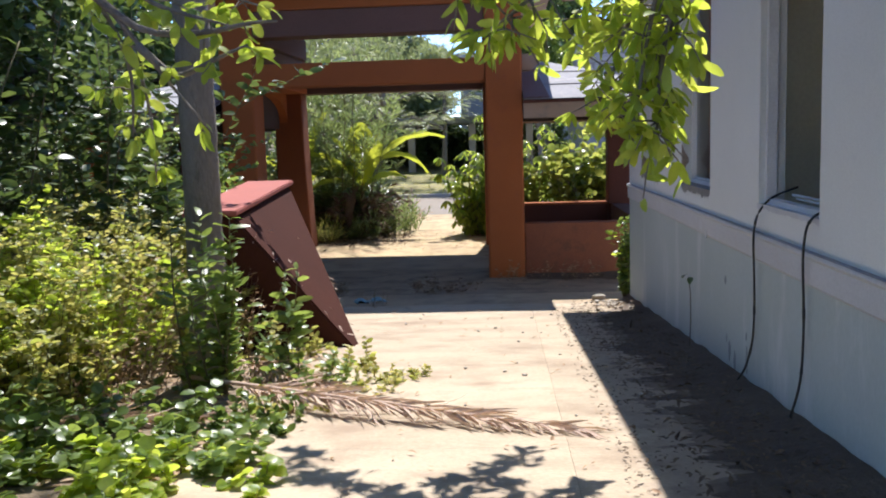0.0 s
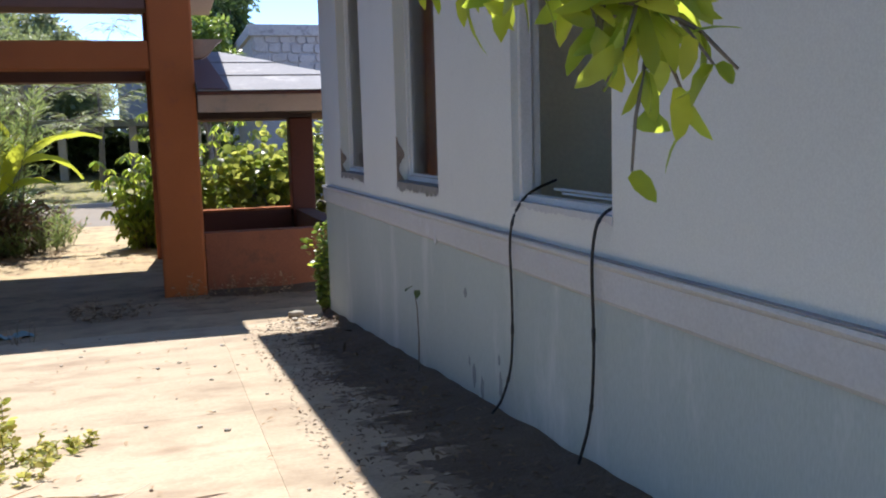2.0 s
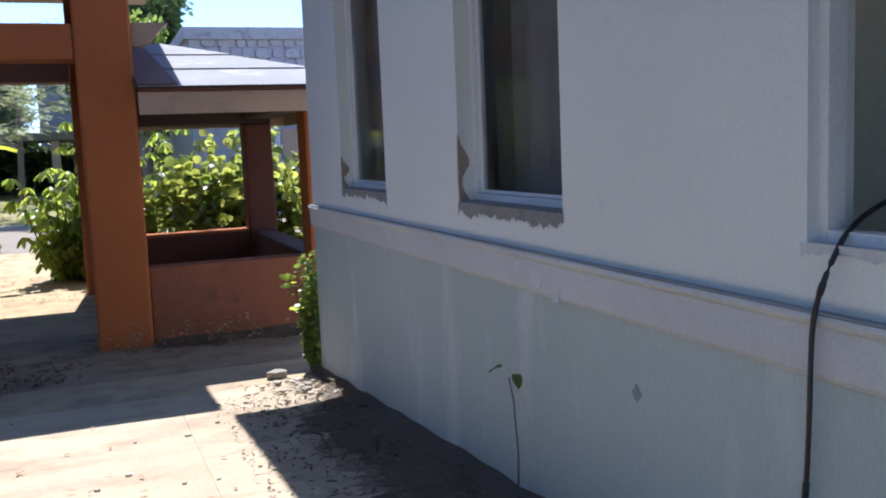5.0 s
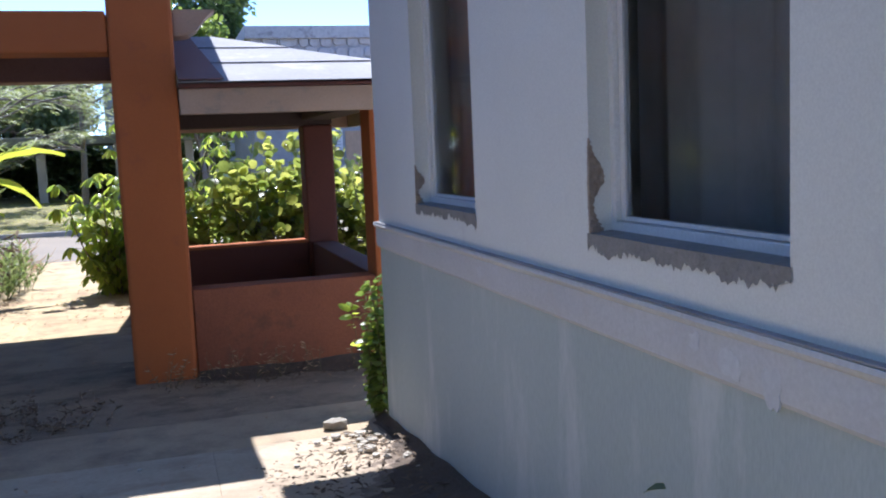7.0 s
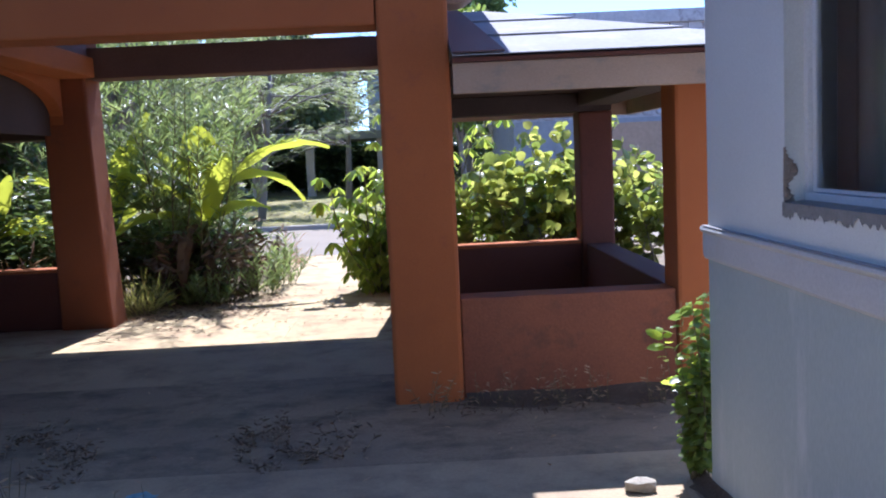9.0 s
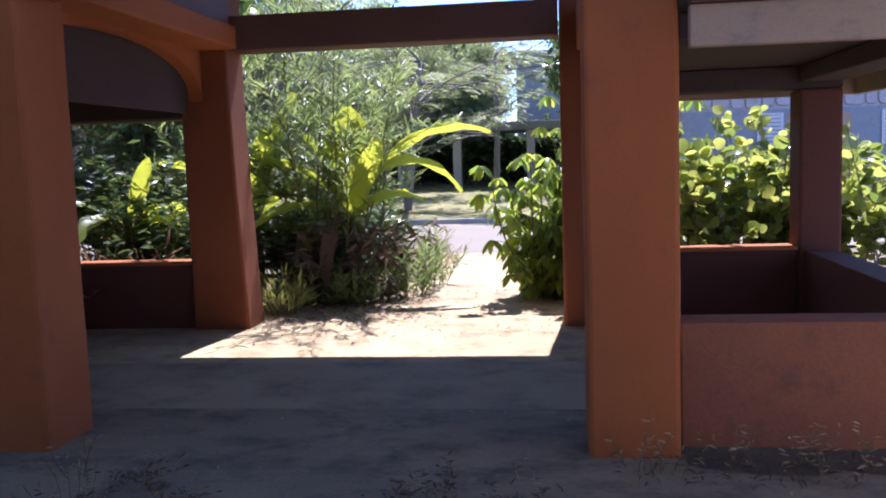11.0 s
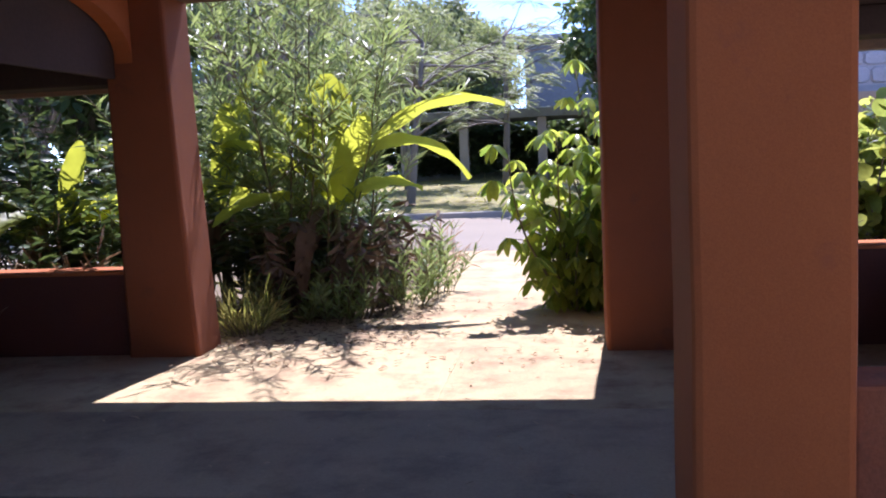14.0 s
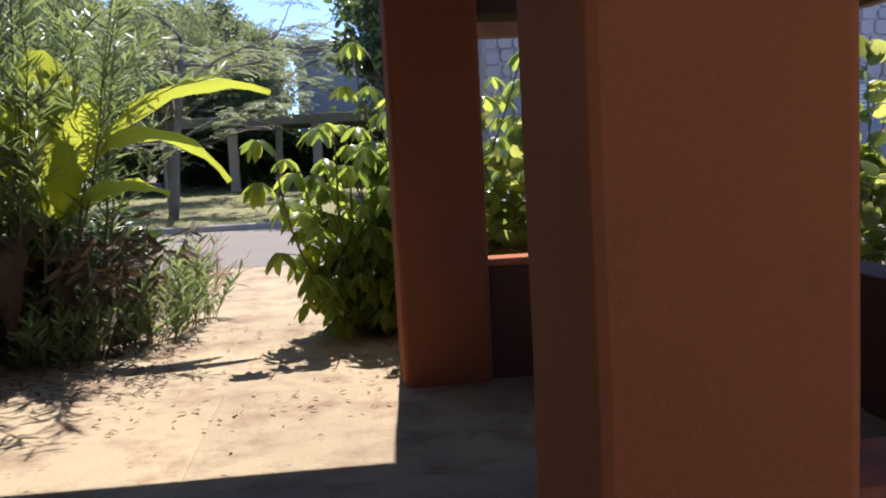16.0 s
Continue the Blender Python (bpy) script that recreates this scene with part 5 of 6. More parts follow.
# banana plants: each leaf its own part
def banana(base, leaves, seed, label):
    rng = np.random.default_rng(seed)
    e = empty("banana_plant", base, label, "banana plant")
    h = 1.1
    mesh_tris("stalk", *tube_tris(np.array([[0, 0, -0.05], [0.01, 0, 0.4], [0.0, 0.02, 0.8], [0, 0, h]]), [0.07, 0.06, 0.05, 0.04], 10), M_STEM, e, "green-brown stalk", smooth=True)
    dead = [(rng.uniform(0, 6.28), rng.uniform(0.7, 1.3), rng.uniform(0.55, 0.95), 0.2, rng.uniform(5, 8), rng.uniform(-0.9, 0.9)) for k in range(9)]
    for k, (az, tilt, L, W, bend, roll) in enumerate(list(leaves) + dead):
        live = k < len(leaves)
        d = np.array([math.sin(az) * math.sin(tilt), math.cos(az) * math.sin(tilt), math.cos(tilt)])
        n = 15
        p, mid = np.array([0, 0, h - (0.1 if live else rng.uniform(0.05, 0.45))]), []
        for i in range(n):
            mid.append(p.copy())
            p = p + d * (L + 0.35) / (n - 1)
            d = unit(d + np.array([0, 0, -bend / n]))
        mid = np.array(mid)
        tan = unit(np.gradient(mid, axis=0))
        side = np.array([math.cos(az), -math.sin(az), 0]) * np.ones((n, 1))
        up = np.cross(side, tan)
        side, up = side * math.cos(roll) + up * math.sin(roll), up * math.cos(roll) - side * math.sin(roll)
        V, T = [], []
        for i in range(n):
            u = max(0, (i - 2) / (n - 3))
            w = W / 2 * (math.sin(math.pi * min(1, u * 0.96 + 0.02)) ** 0.55 if i >= 2 else 0.04)
            tear = [rng.uniform(0.82, 1.0), rng.uniform(0.82, 1.0)]
            wave = 0.02 * math.sin(i * 1.9)
            V += [mid[i] + side[i] * w * tear[0] + up[i] * (0.22 * w + wave), mid[i] + side[i] * w * 0.5 + up[i] * 0.06 * w, mid[i], mid[i] - side[i] * w * 0.5 + up[i] * 0.06 * w, mid[i] - side[i] * w * tear[1] + up[i] * (0.22 * w - wave)]
        for i in range(n - 1):
            for j in range(4):
                a = i * 5 + j
                T += [(a, a + 1, a + 6), (a, a + 6, a + 5)]
        V = np.array(V)
        V[:, 2] = np.maximum(V[:, 2], 0.03)
        mesh_tris("leaf", V, T, L_BANANA if live else M_BROWNLEAF, e, "sunlit yellow-green banana leaf" if live else "dead brown hanging banana leaf", smooth=True)
    return e


banana((-2.40, 21.5, -0.02), ((3.05, 0.12, 1.1, 0.72, 0.25, 0.0), (1.5, 0.30, 1.6, 0.19, 3.4, 0.7), (1.35, 0.40, 2.0, 0.2, 2.1, 0.75), (4.6, 0.35, 0.95, 0.3, 0.7, -0.6), (2.4, 0.5, 0.9, 0.34, 0.6, 0.4), (0.4, 0.4, 1.1, 0.36, 0.8, 0.0), (4.9, 0.55, 1.25, 0.34, 1.5, -0.5), (4.4, 0.95, 1.0, 0.32, 1.6, -0.4), (1.9, 0.75, 0.8, 0.22, 1.5, 0.6)), 5, "banana plant with backlit yellow-green leaves")
banana((-5.15, 21.0, -0.02), ((1.9, 0.38, 0.62, 0.24, 0.2, 0.7), (3.4, 0.9, 0.9, 0.26, 2.2, 0.3), (5.2, 0.7, 0.8, 0.26, 1.5, 0.5), (1.5, 0.75, 1.0, 0.26, 2.4, 0.5), (4.0, 0.8, 1.1, 0.28, 1.4, 0.4), (1.6, 1.1, 0.9, 0.28, 1.6, 0.6)), 6, "young banana plant with backlit leaves")
banana((-3.85, 22.1, -0.02), ((1.5, 0.22, 1.45, 0.36, 0.9, 0.6), (1.6, 0.65, 0.8, 0.3, 1.2, 0.5), (2.6, 0.4, 1.1, 0.34, 0.8, 0.3), (4.4, 0.6, 1.2, 0.34, 1.2, -0.5), (5.6, 0.7, 1.1, 0.34, 1.4, 0.2)), 7, "banana plant with backlit yellow-green leaves")

shrub("dead_stalks", (-5.0, 20.7, -0.02), 1.05, 1.9, 46, 7, (0.28, 0.022), M_DRY, "tangle of dry leafless stalks in the thicket", "dead plant", 96, LANCE, tilt=0.9, out=0.5, droop=0.6, r0=0.007, stem_mat=M_DRY)
# light feathery trees over the road, darker trees and woods behind
FEATHER = ((-6.6, 31.0, 0, 6.6), (-8.2, 41.0, 0.15, 5.6), (-8.5, 37.0, 0.1, 7.4), (-5.6, 44.0, 0.15, 6.6), (-12.5, 33.0, 0, 7.0))
for k, (x, y, z, h) in enumerate(FEATHER):
    tree("feathery_tree", (x, y, z - 0.05), h, (2.6, 2.5, 1.5), 56, 150, (0.26, 0.04), L_FEATHER, "light airy tree with feathery leaves", 120 + k, 0.12, SIMPLE, 0.5, flat=1.2, clump=0.75, group="feathery trees beyond the pavilion")


def spreading_tree(base, height, reach, limbs_n, seed, label):
    """A thin-limbed tree: long level limbs, fine twigs and flat feathered fronds with sky between."""
    rng = np.random.default_rng(seed)
    e = empty("spreading_tree", base, label, "tree", "feathered trees over the road")
    trunk = curve_path(rng, (0, 0, -0.1), np.array([0.06, 0, 1.0]), height * 0.75, 8, 0.12)
    mesh_tris("trunk", *tube_tris(trunk, np.linspace(0.14, 0.06, 8), 9), M_BARK, e, smooth=True)
    tubes, P, D, L = [], [], [], []
    for i in range(limbs_n):
        a = i * 2.4 + rng.uniform(-0.4, 0.4)
        limb = curve_path(rng, trunk[int(rng.integers(3, 8))], unit(np.array([math.cos(a), math.sin(a), rng.uniform(0.15, 0.75)])), reach * rng.uniform(0.6, 1.1), 10, 0.3, 0.5)
        tubes.append(tube_tris(limb, np.linspace(0.045, 0.008, 10), 5))
        for k in range(9):
            p = limb[int(rng.integers(3, 10))]
            b = a + rng.uniform(-1.3, 1.3)
            tw = curve_path(rng, p, unit(np.array([math.cos(b), math.sin(b), rng.uniform(-0.1, 0.5)])), rng.uniform(0.5, 1.1), 5, 0.4, 0.3)
            tubes.append(tube_tris(tw, np.linspace(0.012, 0.004, 5), 4))
            for q in range(5):
                c = b + rng.uniform(-1.5, 1.5)
                fr = curve_path(rng, tw[int(rng.integers(2, 5))], unit(np.array([math.cos(c), math.sin(c), 0.25])), rng.uniform(0.4, 0.7), 9, 0.1, 0.9)
                t = unit(np.gradient(fr, axis=0))
                side = unit(np.cross(t, [0, 0, 1.0]))
                for sgn in (-1, 1):
                    P.append(fr[1:])
                    D.append(t[1:] * 0.5 + side[1:] * sgn)
                    L.append(np.linspace(0.15, 0.08, 8))
    mesh_tris("branchwork", *join_tris(tubes), M_BARK, e)["kind"] = "stuff"
    P, D, L = np.concatenate(P), np.concatenate(D), np.concatenate(L)
    mesh_tris("foliage", *leaf_tris(P, D, L, 0.055, SIMPLE, 0.05, rng, 3.0), L_FEATHER, e)["kind"] = "stuff"


spreading_tree((-4.4, 37.5, 0.1), 6.2, 4.0, 16, 161, "thin-limbed tree with flat feathered leaves")
spreading_tree((-2.2, 45.0, 0.3), 7.0, 3.6, 14, 162, "thin-limbed tree with flat feathered leaves by the carport")
tree("feathery_tree", (-3.2, 54.5, 0.4), 6.9, (1.7, 1.7, 2.2), 60, 130, (0.3, 0.06), L_FEATHER, "leafy tree behind the carport", 166, 0.14, SIMPLE, 0.35, flat=1.0, clump=0.7, group="feathery trees beyond the pavilion")
tree("dark_tree", (2.6, 44.0, 0.3), 9.5, (2.0, 2.0, 3.4), 90, 110, (0.32, 0.16), L_DARK, "dense dark green tree", 131, 0.2, SIMPLE, 0.35, clump=0.7)
tree("roadside_tree", (1.9, 31.0 + 3.6, -0.02), 6.4, (1.0, 1.0, 1.9), 36, 90, (0.2, 0.1), L_MID, "slender green tree across the road", 132, 0.1, OVAL, 0.5, clump=0.5)
tree("roadside_tree", (1.0, 33.0 + 1.6, 0.0), 6.0, (0.9, 0.9, 1.8), 30, 80, (0.2, 0.1), L_DARK, "slender dark green tree", 133, 0.1, OVAL, 0.5, clump=0.45)
wood = tree("woodland_tree", (-30, 60, 0.5), 6.6, (3.2, 3.0, 2.6), 58, 80, (0.45, 0.22), L_WOODS, "broad green tree in the woods", 140, 0.22, SIMPLE, 0.35, clump=1.0, group="woodland trees")
wood2 = tree("woodland_tree", (-24, 58, 0.5), 5.8, (3.0, 3.0, 2.4), 54, 80, (0.45, 0.22), L_WOODS, "broad green tree in the woods", 141, 0.22, SIMPLE, 0.35, clump=1.0, group="woodland trees")
for x, y, h, sd in ((-9.0, 62, 10.0, 142), (-5.3, 63, 9.4, 143), (-13.5, 60, 10.2, 144), (-18.5, 63, 9.6, 145)):
    tree("woodland_tree", (x, y, 0.5), h, (2.9, 2.6, 3.6), 80, 90, (0.42, 0.19), L_WOODS, "tall green tree in the woods", sd, 0.24, SIMPLE, 0.3, clump=0.9, group="woodland trees")
rw = np.random.default_rng(9)
for k, (x, y) in enumerate([(-19, 57), (-14, 54), (-9.5, 58), (-5.5, 56), (-36, 52), (-42, 45), (22, 55), (27, 50), (33, 44), (-17, 44), (-24, 40), (-14, 24), (-16, 17), (-14.5, 10), (-13, 4), (-12, -3), (-6, -9), (1, -12), (-20, 30), (-30, 34)]):
    copy_thing(wood if k % 2 else wood2, pose(x, y, ground_z(y) - 0.05, 0, 0, rw.uniform(0, 360)))

# ---- buildings over the road ----
def carport():
    e = empty("carport", (-2.5, 49.5, 0.45), "long open carport with weathered grey posts", "carport")
    bm = bmesh.new()
    add_box(bm, (-8, -2.5, 2.25), (6.5, 2.5, 2.6), 0.03)
    # green-grey roof colour, lowered to hold the beam's shade
    part("roof", bm, mat("shaded_green_grey_concrete", (0.17, 0.175, 0.15), (0.24, 0.24, 0.21), 0.95, 0.7, 20, 0.3, c3=(0.11, 0.12, 0.09), stain=0.7), e, "flat green-grey concrete roof darkened as in shade")
    for x in (-6.0, -3.7, -1.4, 1.6, 4.4):
        bm = bmesh.new()
        add_box(bm, (x - 0.17, -2.3, -0.2), (x + 0.17, -1.95, 2.25), 0.03)
        part("post", bm, M_KERB, e, "weathered grey post")


carport()
hedge = shrub("hedge_bush", (-8.0, 47.6, 0.4), 1.9, 2.0, 26, 60, (0.22, 0.12), L_DARK, "dark hedge bush under the carport", seed=171, twigs=3, group="hedge at the carport")
for k, x in enumerate((-6.4, -5.0, -3.3, -1.8, -0.3, 1.2, 2.6)):
    copy_thing(hedge, pose(x, 51.0 + 0.9 * math.sin(k * 2.1), 0.4, 0, 0, k * 77))

tall_hedge = shrub("hedge_bush", (-6.0, 53.8, 0.4), 2.9, 2.2, 30, 60, (0.24, 0.13), L_DARK, "tall dark bush behind the carport", seed=172, twigs=3, group="hedge at the carport")
for k, x in enumerate((-4.4, -2.9, -1.5, -0.1, 1.3, 2.7)):
    copy_thing(tall_hedge, pose(x, 53.8 + 0.6 * math.sin(k * 1.7), 0.4, 0, 0, k * 61))


def far_house():
    e = empty("far_house", (7, 63, 0.6), "pale two-storey house behind the trees", "house")
    bm = bmesh.new()
    add_box(bm, (-9, -3, -0.3), (9, 5, 6.3), 0.02)
    part("wall", bm, M_FARWALL, e)
    bm = bmesh.new()
    add_box(bm, (-9.4, -3.5, 6.3), (9.4, 5.4, 6.6), 0.03)
    part("roof", bm, M_ROOF, e, "flat grey roof")
    for x in (0, 3.5, 7):
        for z in (1.0, 4.0):
            w = new("window")
            w.parent = e
            bm = bmesh.new()
            add_box(bm, (x - 0.75, -3.05, z), (x + 0.75, -2.98, z + 1.3))
            part("frame", bm, M_ALU, w)
            bm = bmesh.new()
            add_box(bm, (x - 0.66, -3.07, z + 0.09), (x + 0.66, -3.052, z + 1.21))
            part("pane", bm, M_DARKIN, w, "dark pane")


far_house()


def stone_house():
    """Weathered building: plaster below, rubble masonry above, with louvre vents."""
    rng = np.random.default_rng(17)
    x0, x1, y0 = 3.6, 21.0, 36.6
    e = empty("stone_building", (x0, y0, 0), "weathered building with rubble masonry above grey plaster", "building")
    W = x1 - x0
    bm = bmesh.new()
    add_box(bm, (0, 0, -0.3), (W, 8, 2.75))
    part("lower_wall", bm, M_FARWALL, e, "stained grey plaster wall")
    bm = bmesh.new()
    add_box(bm, (0, 0.05, 2.75), (W, 7.95, 5.55))
    part("upper_wall", bm, M_STONEWALL, e, "mortar of the rubble masonry")
    bm = bmesh.new()
    add_box(bm, (-0.12, -0.15, 5.55), (W + 0.12, 8.1, 5.95), 0.03)
    part("parapet", bm, M_STONEWALL, e, "weathered concrete parapet")
    bm = bmesh.new()
    add_box(bm, (2.9, -0.03, -0.2), (4.6, 0.01, 2.6), 0.01)
    part("panel", bm, M_TAN, e, "tan painted wall panel")
    for lx in (2.1, 5.4, 9.6, 12.0):
        lv = new("louvre")
        lv.parent = e
        lv.location = (lx, 0, 1.7)
        bm = bmesh.new()
        for a, b, c, d in ((0, 0.06, 0, 0.95), (0.64, 0.7, 0, 0.95), (0.06, 0.64, 0, 0.05), (0.06, 0.64, 0.9, 0.95)):
            add_box(bm, (a, -0.06, c), (b, 0.0, d))
        part("frame", bm, M_ALU, lv, "white louvre frame")
        for k in range(8):
            bm = bmesh.new()
            vs = add_box(bm, (0.06, -0.05, 0.07 + k * 0.105), (0.64, -0.035, 0.145 + k * 0.105))
            part("slat", bm, M_ALU, lv)
    # rough stones of the upper wall
    z = 2.82
    bm = bmesh.new()
    while z < 5.45:
        hgt = rng.uniform(0.28, 0.42)
        x = 0.05
        while x < W - 0.3:
            w = rng.uniform(0.3, 0.62)
            cx, cz = x + w / 2, z + hgt / 2 + rng.uniform(-0.04, 0.04)
            n = 9
            ring = []
            for k in range(n):
                u = 2 * math.pi * k / n + rng.uniform(-0.2, 0.2)
                cu, su = math.cos(u), math.sin(u)
                ring.append((cx + math.copysign(abs(cu) ** 0.55, cu) * w * 0.52, cz + math.copysign(abs(su) ** 0.55, su) * hgt * 0.54))
            f0 = [bm.verts.new((a, 0.05, b)) for a, b in ring]
            f1 = [bm.verts.new((cx + (a - cx) * 0.88, 0.0 - rng.uniform(0, 0.03), cz + (b - cz) * 0.88)) for a, b in ring]
            bm.faces.new(f1)
            for k in range(n):
                bm.faces.new((f0[k], f0[(k + 1) % n], f1[(k + 1) % n], f1[k]))
            x += w + 0.02
        z += hgt + 0.02
    bmesh.ops.recalc_face_normals(bm, faces=bm.faces)
    st = part("masonry", bm, mat("pale_rubble_stone", (0.40, 0.37, 0.375), (0.52, 0.485, 0.48), 0.95, 1.5, 20, 0.5, 0.02, c3=(0.24, 0.22, 0.23), stain=0.6), e, "grey rubble stones")
    st["kind"] = "stuff"


stone_house()

# ---- climbing plant at the house corner ----
shrub("climbing_plant", (2.09, 13.46, 0.0), 1.05, 0.14, 13, 56, (0.075, 0.04), L_MID, "climbing plant with small leaves at the wall corner", "climber", 150, tilt=0.06, wander=0.25, r0=0.006, lift=-0.2)
shrub("climbing_plant", (2.08, 13.46, 0.0), 0.98, 0.08, 4, 12, (0.09, 0.045), L_BRIGHT, "fresh leafy shoots at the top of the climber", "climber", 151, start=0.75, tilt=0.1, wander=0.25, r0=0.005, lift=-0.1)


# ---- cables from the open window ----
def cable(pts, label):
    p = np.array(pts, float)
    o = p[-1].copy()
    u = np.linspace(0, len(p) - 1, 44)
    i = np.minimum(u.astype(int), len(p) - 2)
    q = p[i] + (p[i + 1] - p[i]) * (u - i)[:, None]
    for _ in range(3):
        q[1:-1] = (q[:-2] + 2 * q[1:-1] + q[2:]) / 4
    e = empty("cable", tuple(o), label, "cable", "cables from the window")
    mesh_tris("sheath", *tube_tris(q - o, np.full(len(q), 0.007), 8), M_CABLE, e, smooth=True)
    for f in (0.35, 0.62, 0.8):
        k = int(f * (len(q) - 2))
        mesh_tris("tape", *tube_tris(q[k:k + 2] - o, np.full(2, 0.009), 8), M_CABLE, e, "black tape wrap")


g1, g2 = ground_z(7.95) + 0.07, ground_z(6.9) + 0.07
cable([(2.32, 7.71, 1.70), (2.22, 7.69, 1.67), (2.13, 7.66, 1.63), (2.07, 7.65, 1.55), (2.06, 7.69, 1.43), (2.075, 7.71, 1.2), (2.085, 7.73, 1.0), (2.085, 7.75, 0.8), (2.075, 7.79, 0.68), (2.06, 7.86, 0.56), (2.04, 7.93, g1)], "black cable hanging from the window down the wall")
cable([(2.36, 6.83, 1.68), (2.22, 6.80, 1.65), (2.11, 6.775, 1.625), (2.07, 6.78, 1.57), (2.06, 6.80, 1.43), (2.08, 6.82, 1.1), (2.085, 6.85, 0.85), (2.08, 6.88, g2 + 0.15), (2.05, 6.91, g2)], "black cable hanging from the window down the wall")


# ---- rubble, litter, small things ----
def stone(base, size, seed, label, cat="stone", group="rubble at the house corner", m=None):
    rng = np.random.default_rng(seed)
    bm = bmesh.new()
    bmesh.ops.create_icosphere(bm, subdivisions=1 if max(size) < 0.09 else 2, radius=1.0)
    for v in bm.verts:
        f = 1 + 0.35 * noise.noise(v.co * 1.3 + Vector((seed, 0, 0)))
        v.co = Vector((max(-0.8, min(0.8, v.co.x)) * size[0] * f, max(-0.8, min(0.8, v.co.y)) * size[1] * f, max(-0.7, min(0.75, v.co.z)) * size[2] * f))
    ob = part("stone", bm, m or M_STONE)
    ob.matrix_basis = pose(*base, 0, 0, rng.uniform(0, 360))
    return tagged(ob, label, cat, group)


stone((1.74, 13.36, 0.05), (0.10, 0.06, 0.05), 1, "pale rounded lump of rubble on the concrete")
rs = np.random.default_rng(77)
for k in range(36):
    x, y = 1.84 + rs.normal(0, 0.18), 12.75 + rs.normal(0, 0.36)
    if x > 2.04 or y > 13.2:
        continue
    a = rs.uniform(0.012, 0.05)
    stone((x, y, ground_z(y) + 0.012 + a * 0.25), (a * 1.2, a, a * 0.6), 100 + k, "broken piece of pale plaster rubble", "rubble")
for k in range(40):
    x, y = rs.uniform(-0.6, 1.7), rs.uniform(7, 13)
    a = rs.uniform(0.01, 0.022)
    stone((x, y, ground_z(y) + 0.006), (a * 1.2, a, a * 0.6), 200 + k, "small pebble lying on the concrete", "pebble", "pebbles on the walk")


def litter(name, n, xr, yr, seed, size, material, label, lift=0.012):
    rng = np.random.default_rng(seed)
    x, y = rng.uniform(*xr, n), rng.uniform(*yr, n)
    z = np.array([ground_z(v) for v in y]) + lift + rng.uniform(0, 0.01, n)
    D = np.stack([rng.normal(0, 1, n), rng.normal(0, 1, n), rng.normal(0, 0.12, n)], 1)
    s = rng.uniform(0.5, 1.2, n)
    return tagged(mesh_tris(name, *leaf_tris(np.stack([x, y, z], 1), D, size[0] * s, size[1] * s, LANCE, 0.5, rng, 3.0), material), label, "leaf litter", kind="stuff")


litter("soil_crumbs", 1800, (1.1, 2.05), (4, 12.6), 21, (0.03, 0.016), M_BROWNLEAF, "crumbs of bark and soil along the wall", 0.03)
litter("leaf_litter", 800, (1.35, 2.07), (3, 13), 1, (0.07, 0.02), M_BROWNLEAF, "dry leaves and twigs on the soil by the wall", 0.05)
litter("dry_leaves", 160, (-1.4, 1.5), (5, 13.2), 2, (0.05, 0.018), M_DRY, "a few dry leaves on the walk")
litter("garden_litter", 2200, (-3.4, -0.85), (5, 10), 3, (0.10, 0.026), M_DRY, "dry leaves under the garden weeds", 0.02)
litter("oleander_litter", 900, (-3.3, -1.3), (19.7, 21.6), 24, (0.08, 0.02), M_BROWNLEAF, "brown dead leaves spread below the oleander")
litter("path_litter", 420, (-3.4, 0.4), (18.8, 22), 4, (0.06, 0.022), M_DRY, "dry leaves scattered on the lit path")
litter("patio_litter", 200, (-3.2, 3.0), (13.4, 18.6), 5, (0.05, 0.016), M_DRY, "dry leaves on the patio floor")
litter("lawn_tufts", 5000, (-14, 8), (34, 48), 6, (0.22, 0.03), L_WEED, "tufts of dry lawn grass", 0.02)


def dry_weed(x, y, h, n, seed, label):
    shrub("dry_weed", (x, y, ground_z(y)), h, 0.3, n, 5, (0.05, 0.012), M_DRY, label, "weed", seed, LANCE, tilt=0.6, r0=0.003, stem_mat=M_STEM, group="dry weeds on the patio")


for k, (x, y, h) in enumerate(((-0.95, 13.1, 0.32), (-1.7, 13.5, 0.4), (-2.3, 14.4, 0.35), (0.75, 15.1, 0.3), (1.1, 15.25, 0.35), (1.6, 15.2, 0.3), (-2.6, 15.0, 0.3))):
    dry_weed(x, y, h, 7, 300 + k, "thin dry weed growing from the floor")


def wilted(y, h, seed):
    """A thin stalk against the wall with two drooping dark leaves."""
    e = empty("wilted_seedling", (2.03, y, ground_z(y) + 0.05), "wilted seedling with two dark leaves by the wall", "seedling")
    pts = np.array([[0, 0, 0], [0.01, 0.01, h * 0.4], [0.015, 0.05, h * 0.8], [0.01, 0.08, h]])
    mesh_tris("stem", *tube_tris(pts, [0.006, 0.005, 0.004, 0.003], 6), M_BARK, e)
    rng = np.random.default_rng(seed)
    for s in (-1, 1):
        mesh_tris("leaf", *leaf_tris(np.array([pts[-1] + [0, 0.065 * s, 0.03]]), np.array([[-0.3, 1.0 * s, -0.3]]), 0.10, 0.045, OVAL, 0.4, rng, 1.5), L_DARK, e, "dark drooping leaf")


wilted(9.35, 0.52, 1)


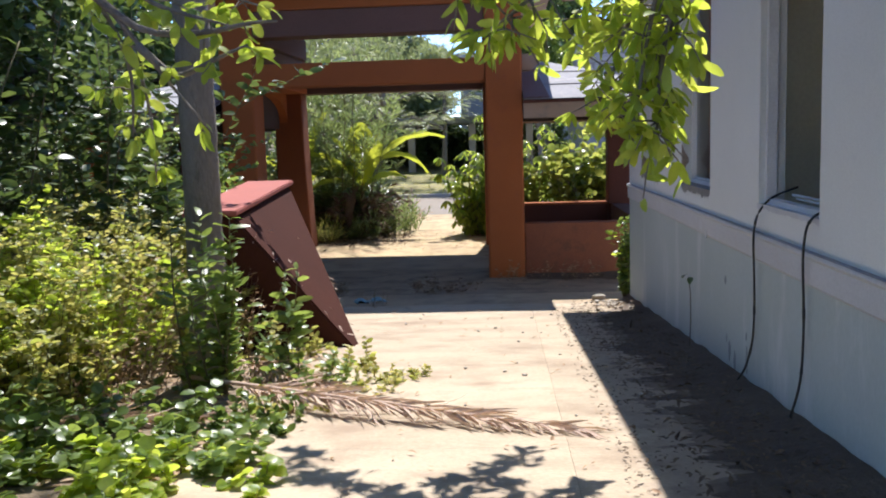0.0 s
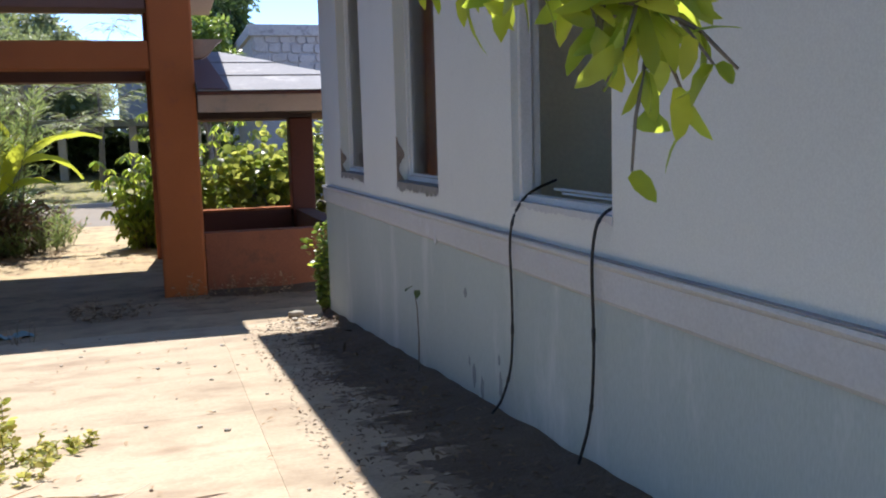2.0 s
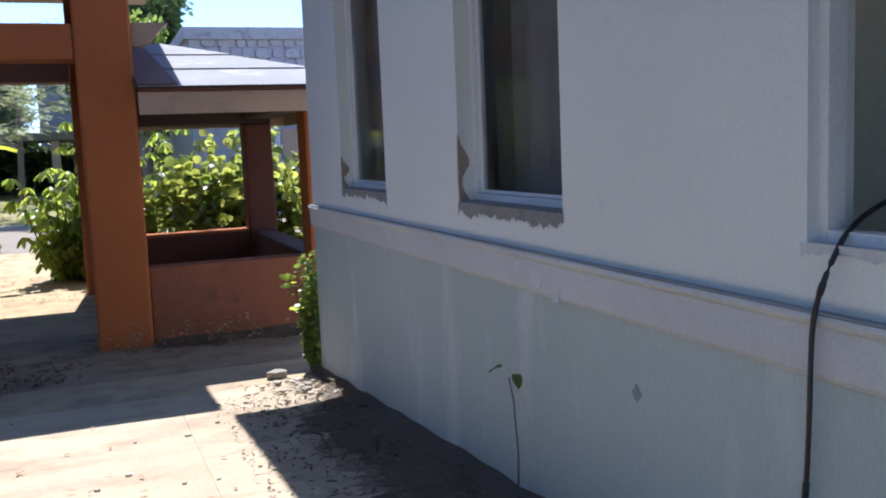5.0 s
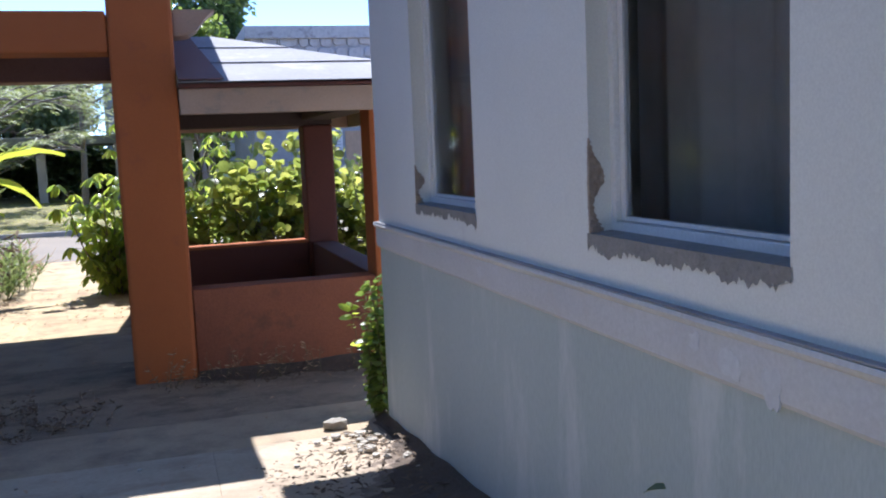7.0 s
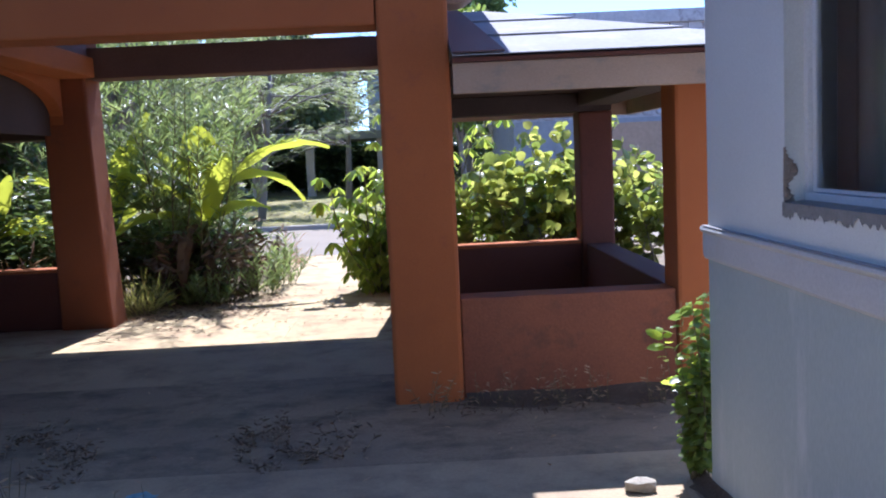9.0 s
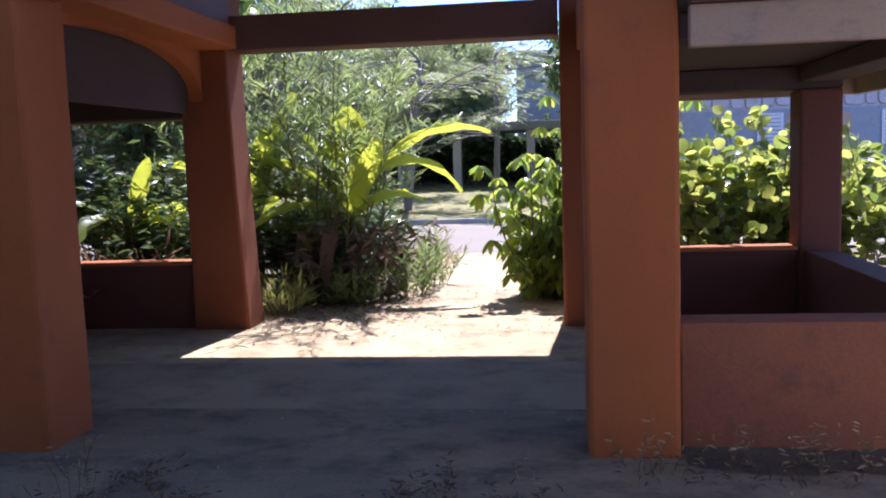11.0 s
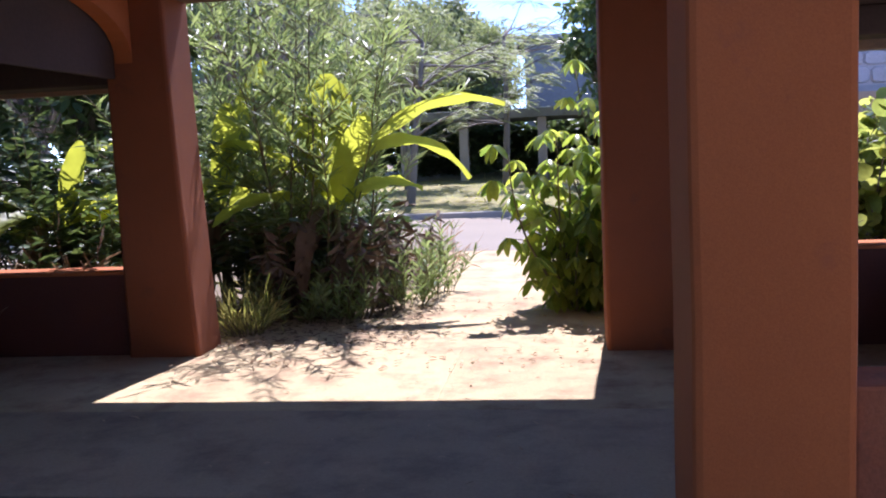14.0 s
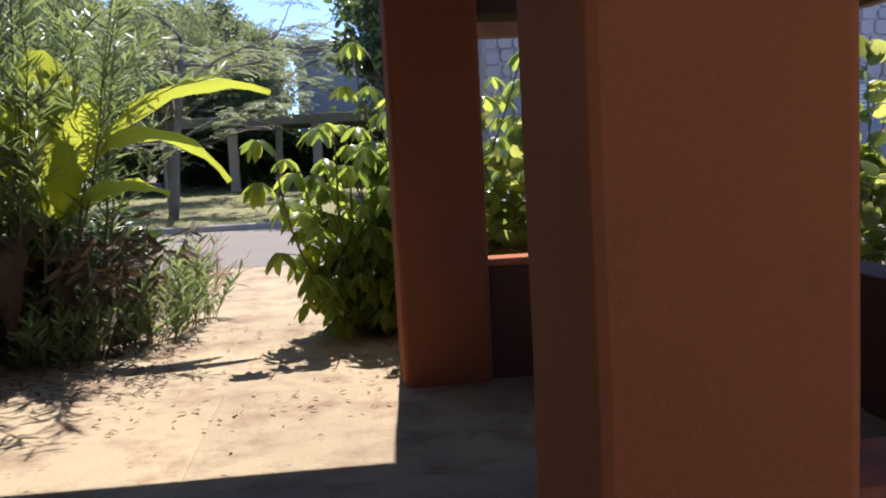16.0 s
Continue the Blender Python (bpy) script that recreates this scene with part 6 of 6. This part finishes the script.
def cloth():
    bm = bmesh.new()
    n = 12
    g = [[bm.verts.new((i / n * 0.42 - 0.21, j / n * 0.24 - 0.12, 0.012 + 0.05 * abs(noise.noise(Vector((i * 0.35, j * 0.5, 9)))) + 0.02 * math.sin(i * 0.9))) for i in range(n + 1)] for j in range(n + 1)]
    for j in range(n):
        for i in range(n):
            bm.faces.new((g[j][i], g[j][i + 1], g[j + 1][i + 1], g[j + 1][i]))
    ob = part("rag", bm, M_CLOTH, smooth=True)
    sol = ob.modifiers.new("thickness", "SOLIDIFY")
    sol.thickness = 0.004
    ob.matrix_basis = pose(-1.1, 13.55, 0.0, 0, 0, 20)
    tagged(ob, "crumpled faded blue rag on the floor", "rag")


cloth()

# soil and dead weeds gathered at the foot of the front wall and pillars
def soil_drift(name, x0, x1, y0, depth, seed, label):
    bm = bmesh.new()
    rows = []
    n = int((x1 - x0) / 0.08)
    for i in range(n + 1):
        x = x0 + (x1 - x0) * i / n
        w = depth * (0.75 + 0.5 * noise.noise(Vector((x * 1.6, seed, 0))) + 0.25 * noise.noise(Vector((x * 6, seed, 0))))
        rows.append([bm.verts.new((x, y0 - w * (1 - u), 0.003 + 0.055 * u ** 1.6 * (0.8 + 0.5 * noise.noise(Vector((x * 2, u, seed)))))) for u in (0, 0.2, 0.45, 0.7, 1.0)])
    for a, b in zip(rows, rows[1:]):
        for k in range(4):
            bm.faces.new((a[k], b[k], b[k + 1], a[k + 1]))
    tagged(part(name, bm, M_DIRT, smooth=True), label, "soil", kind="stuff")


soil_drift("soil_drift", 0.91, 2.54, 15.452, 0.42, 3, "dark soil drifted against the low wall")
litter("drift_litter", 260, (0.5, 2.6), (14.9, 15.4), 15, (0.07, 0.018), M_BROWNLEAF, "dead leaves by the low wall", 0.03)
for k, (x, y, h) in enumerate(((1.35, 15.2, 0.42), (1.9, 15.25, 0.38), (2.3, 15.15, 0.3), (0.6, 15.2, 0.36))):
    dry_weed(x, y, h, 6, 330 + k, "thin dry weed growing from the floor")

rw = np.random.default_rng(77)
for k in range(14):
    x, y = rw.uniform(-2.7, 0.1), rw.uniform(14.1, 15.15)
    shrub("dry_weed", (x, y, ground_z(y)), rw.uniform(0.12, 0.24), 0.5, 12, 7, (0.05, 0.012), M_BROWNLEAF, "low brown dead weed on the shaded patio", "weed", 300 + k, LANCE, tilt=1.5, r0=0.002, droop=0.5, stem_mat=M_DRY, group="dry weeds on the patio")
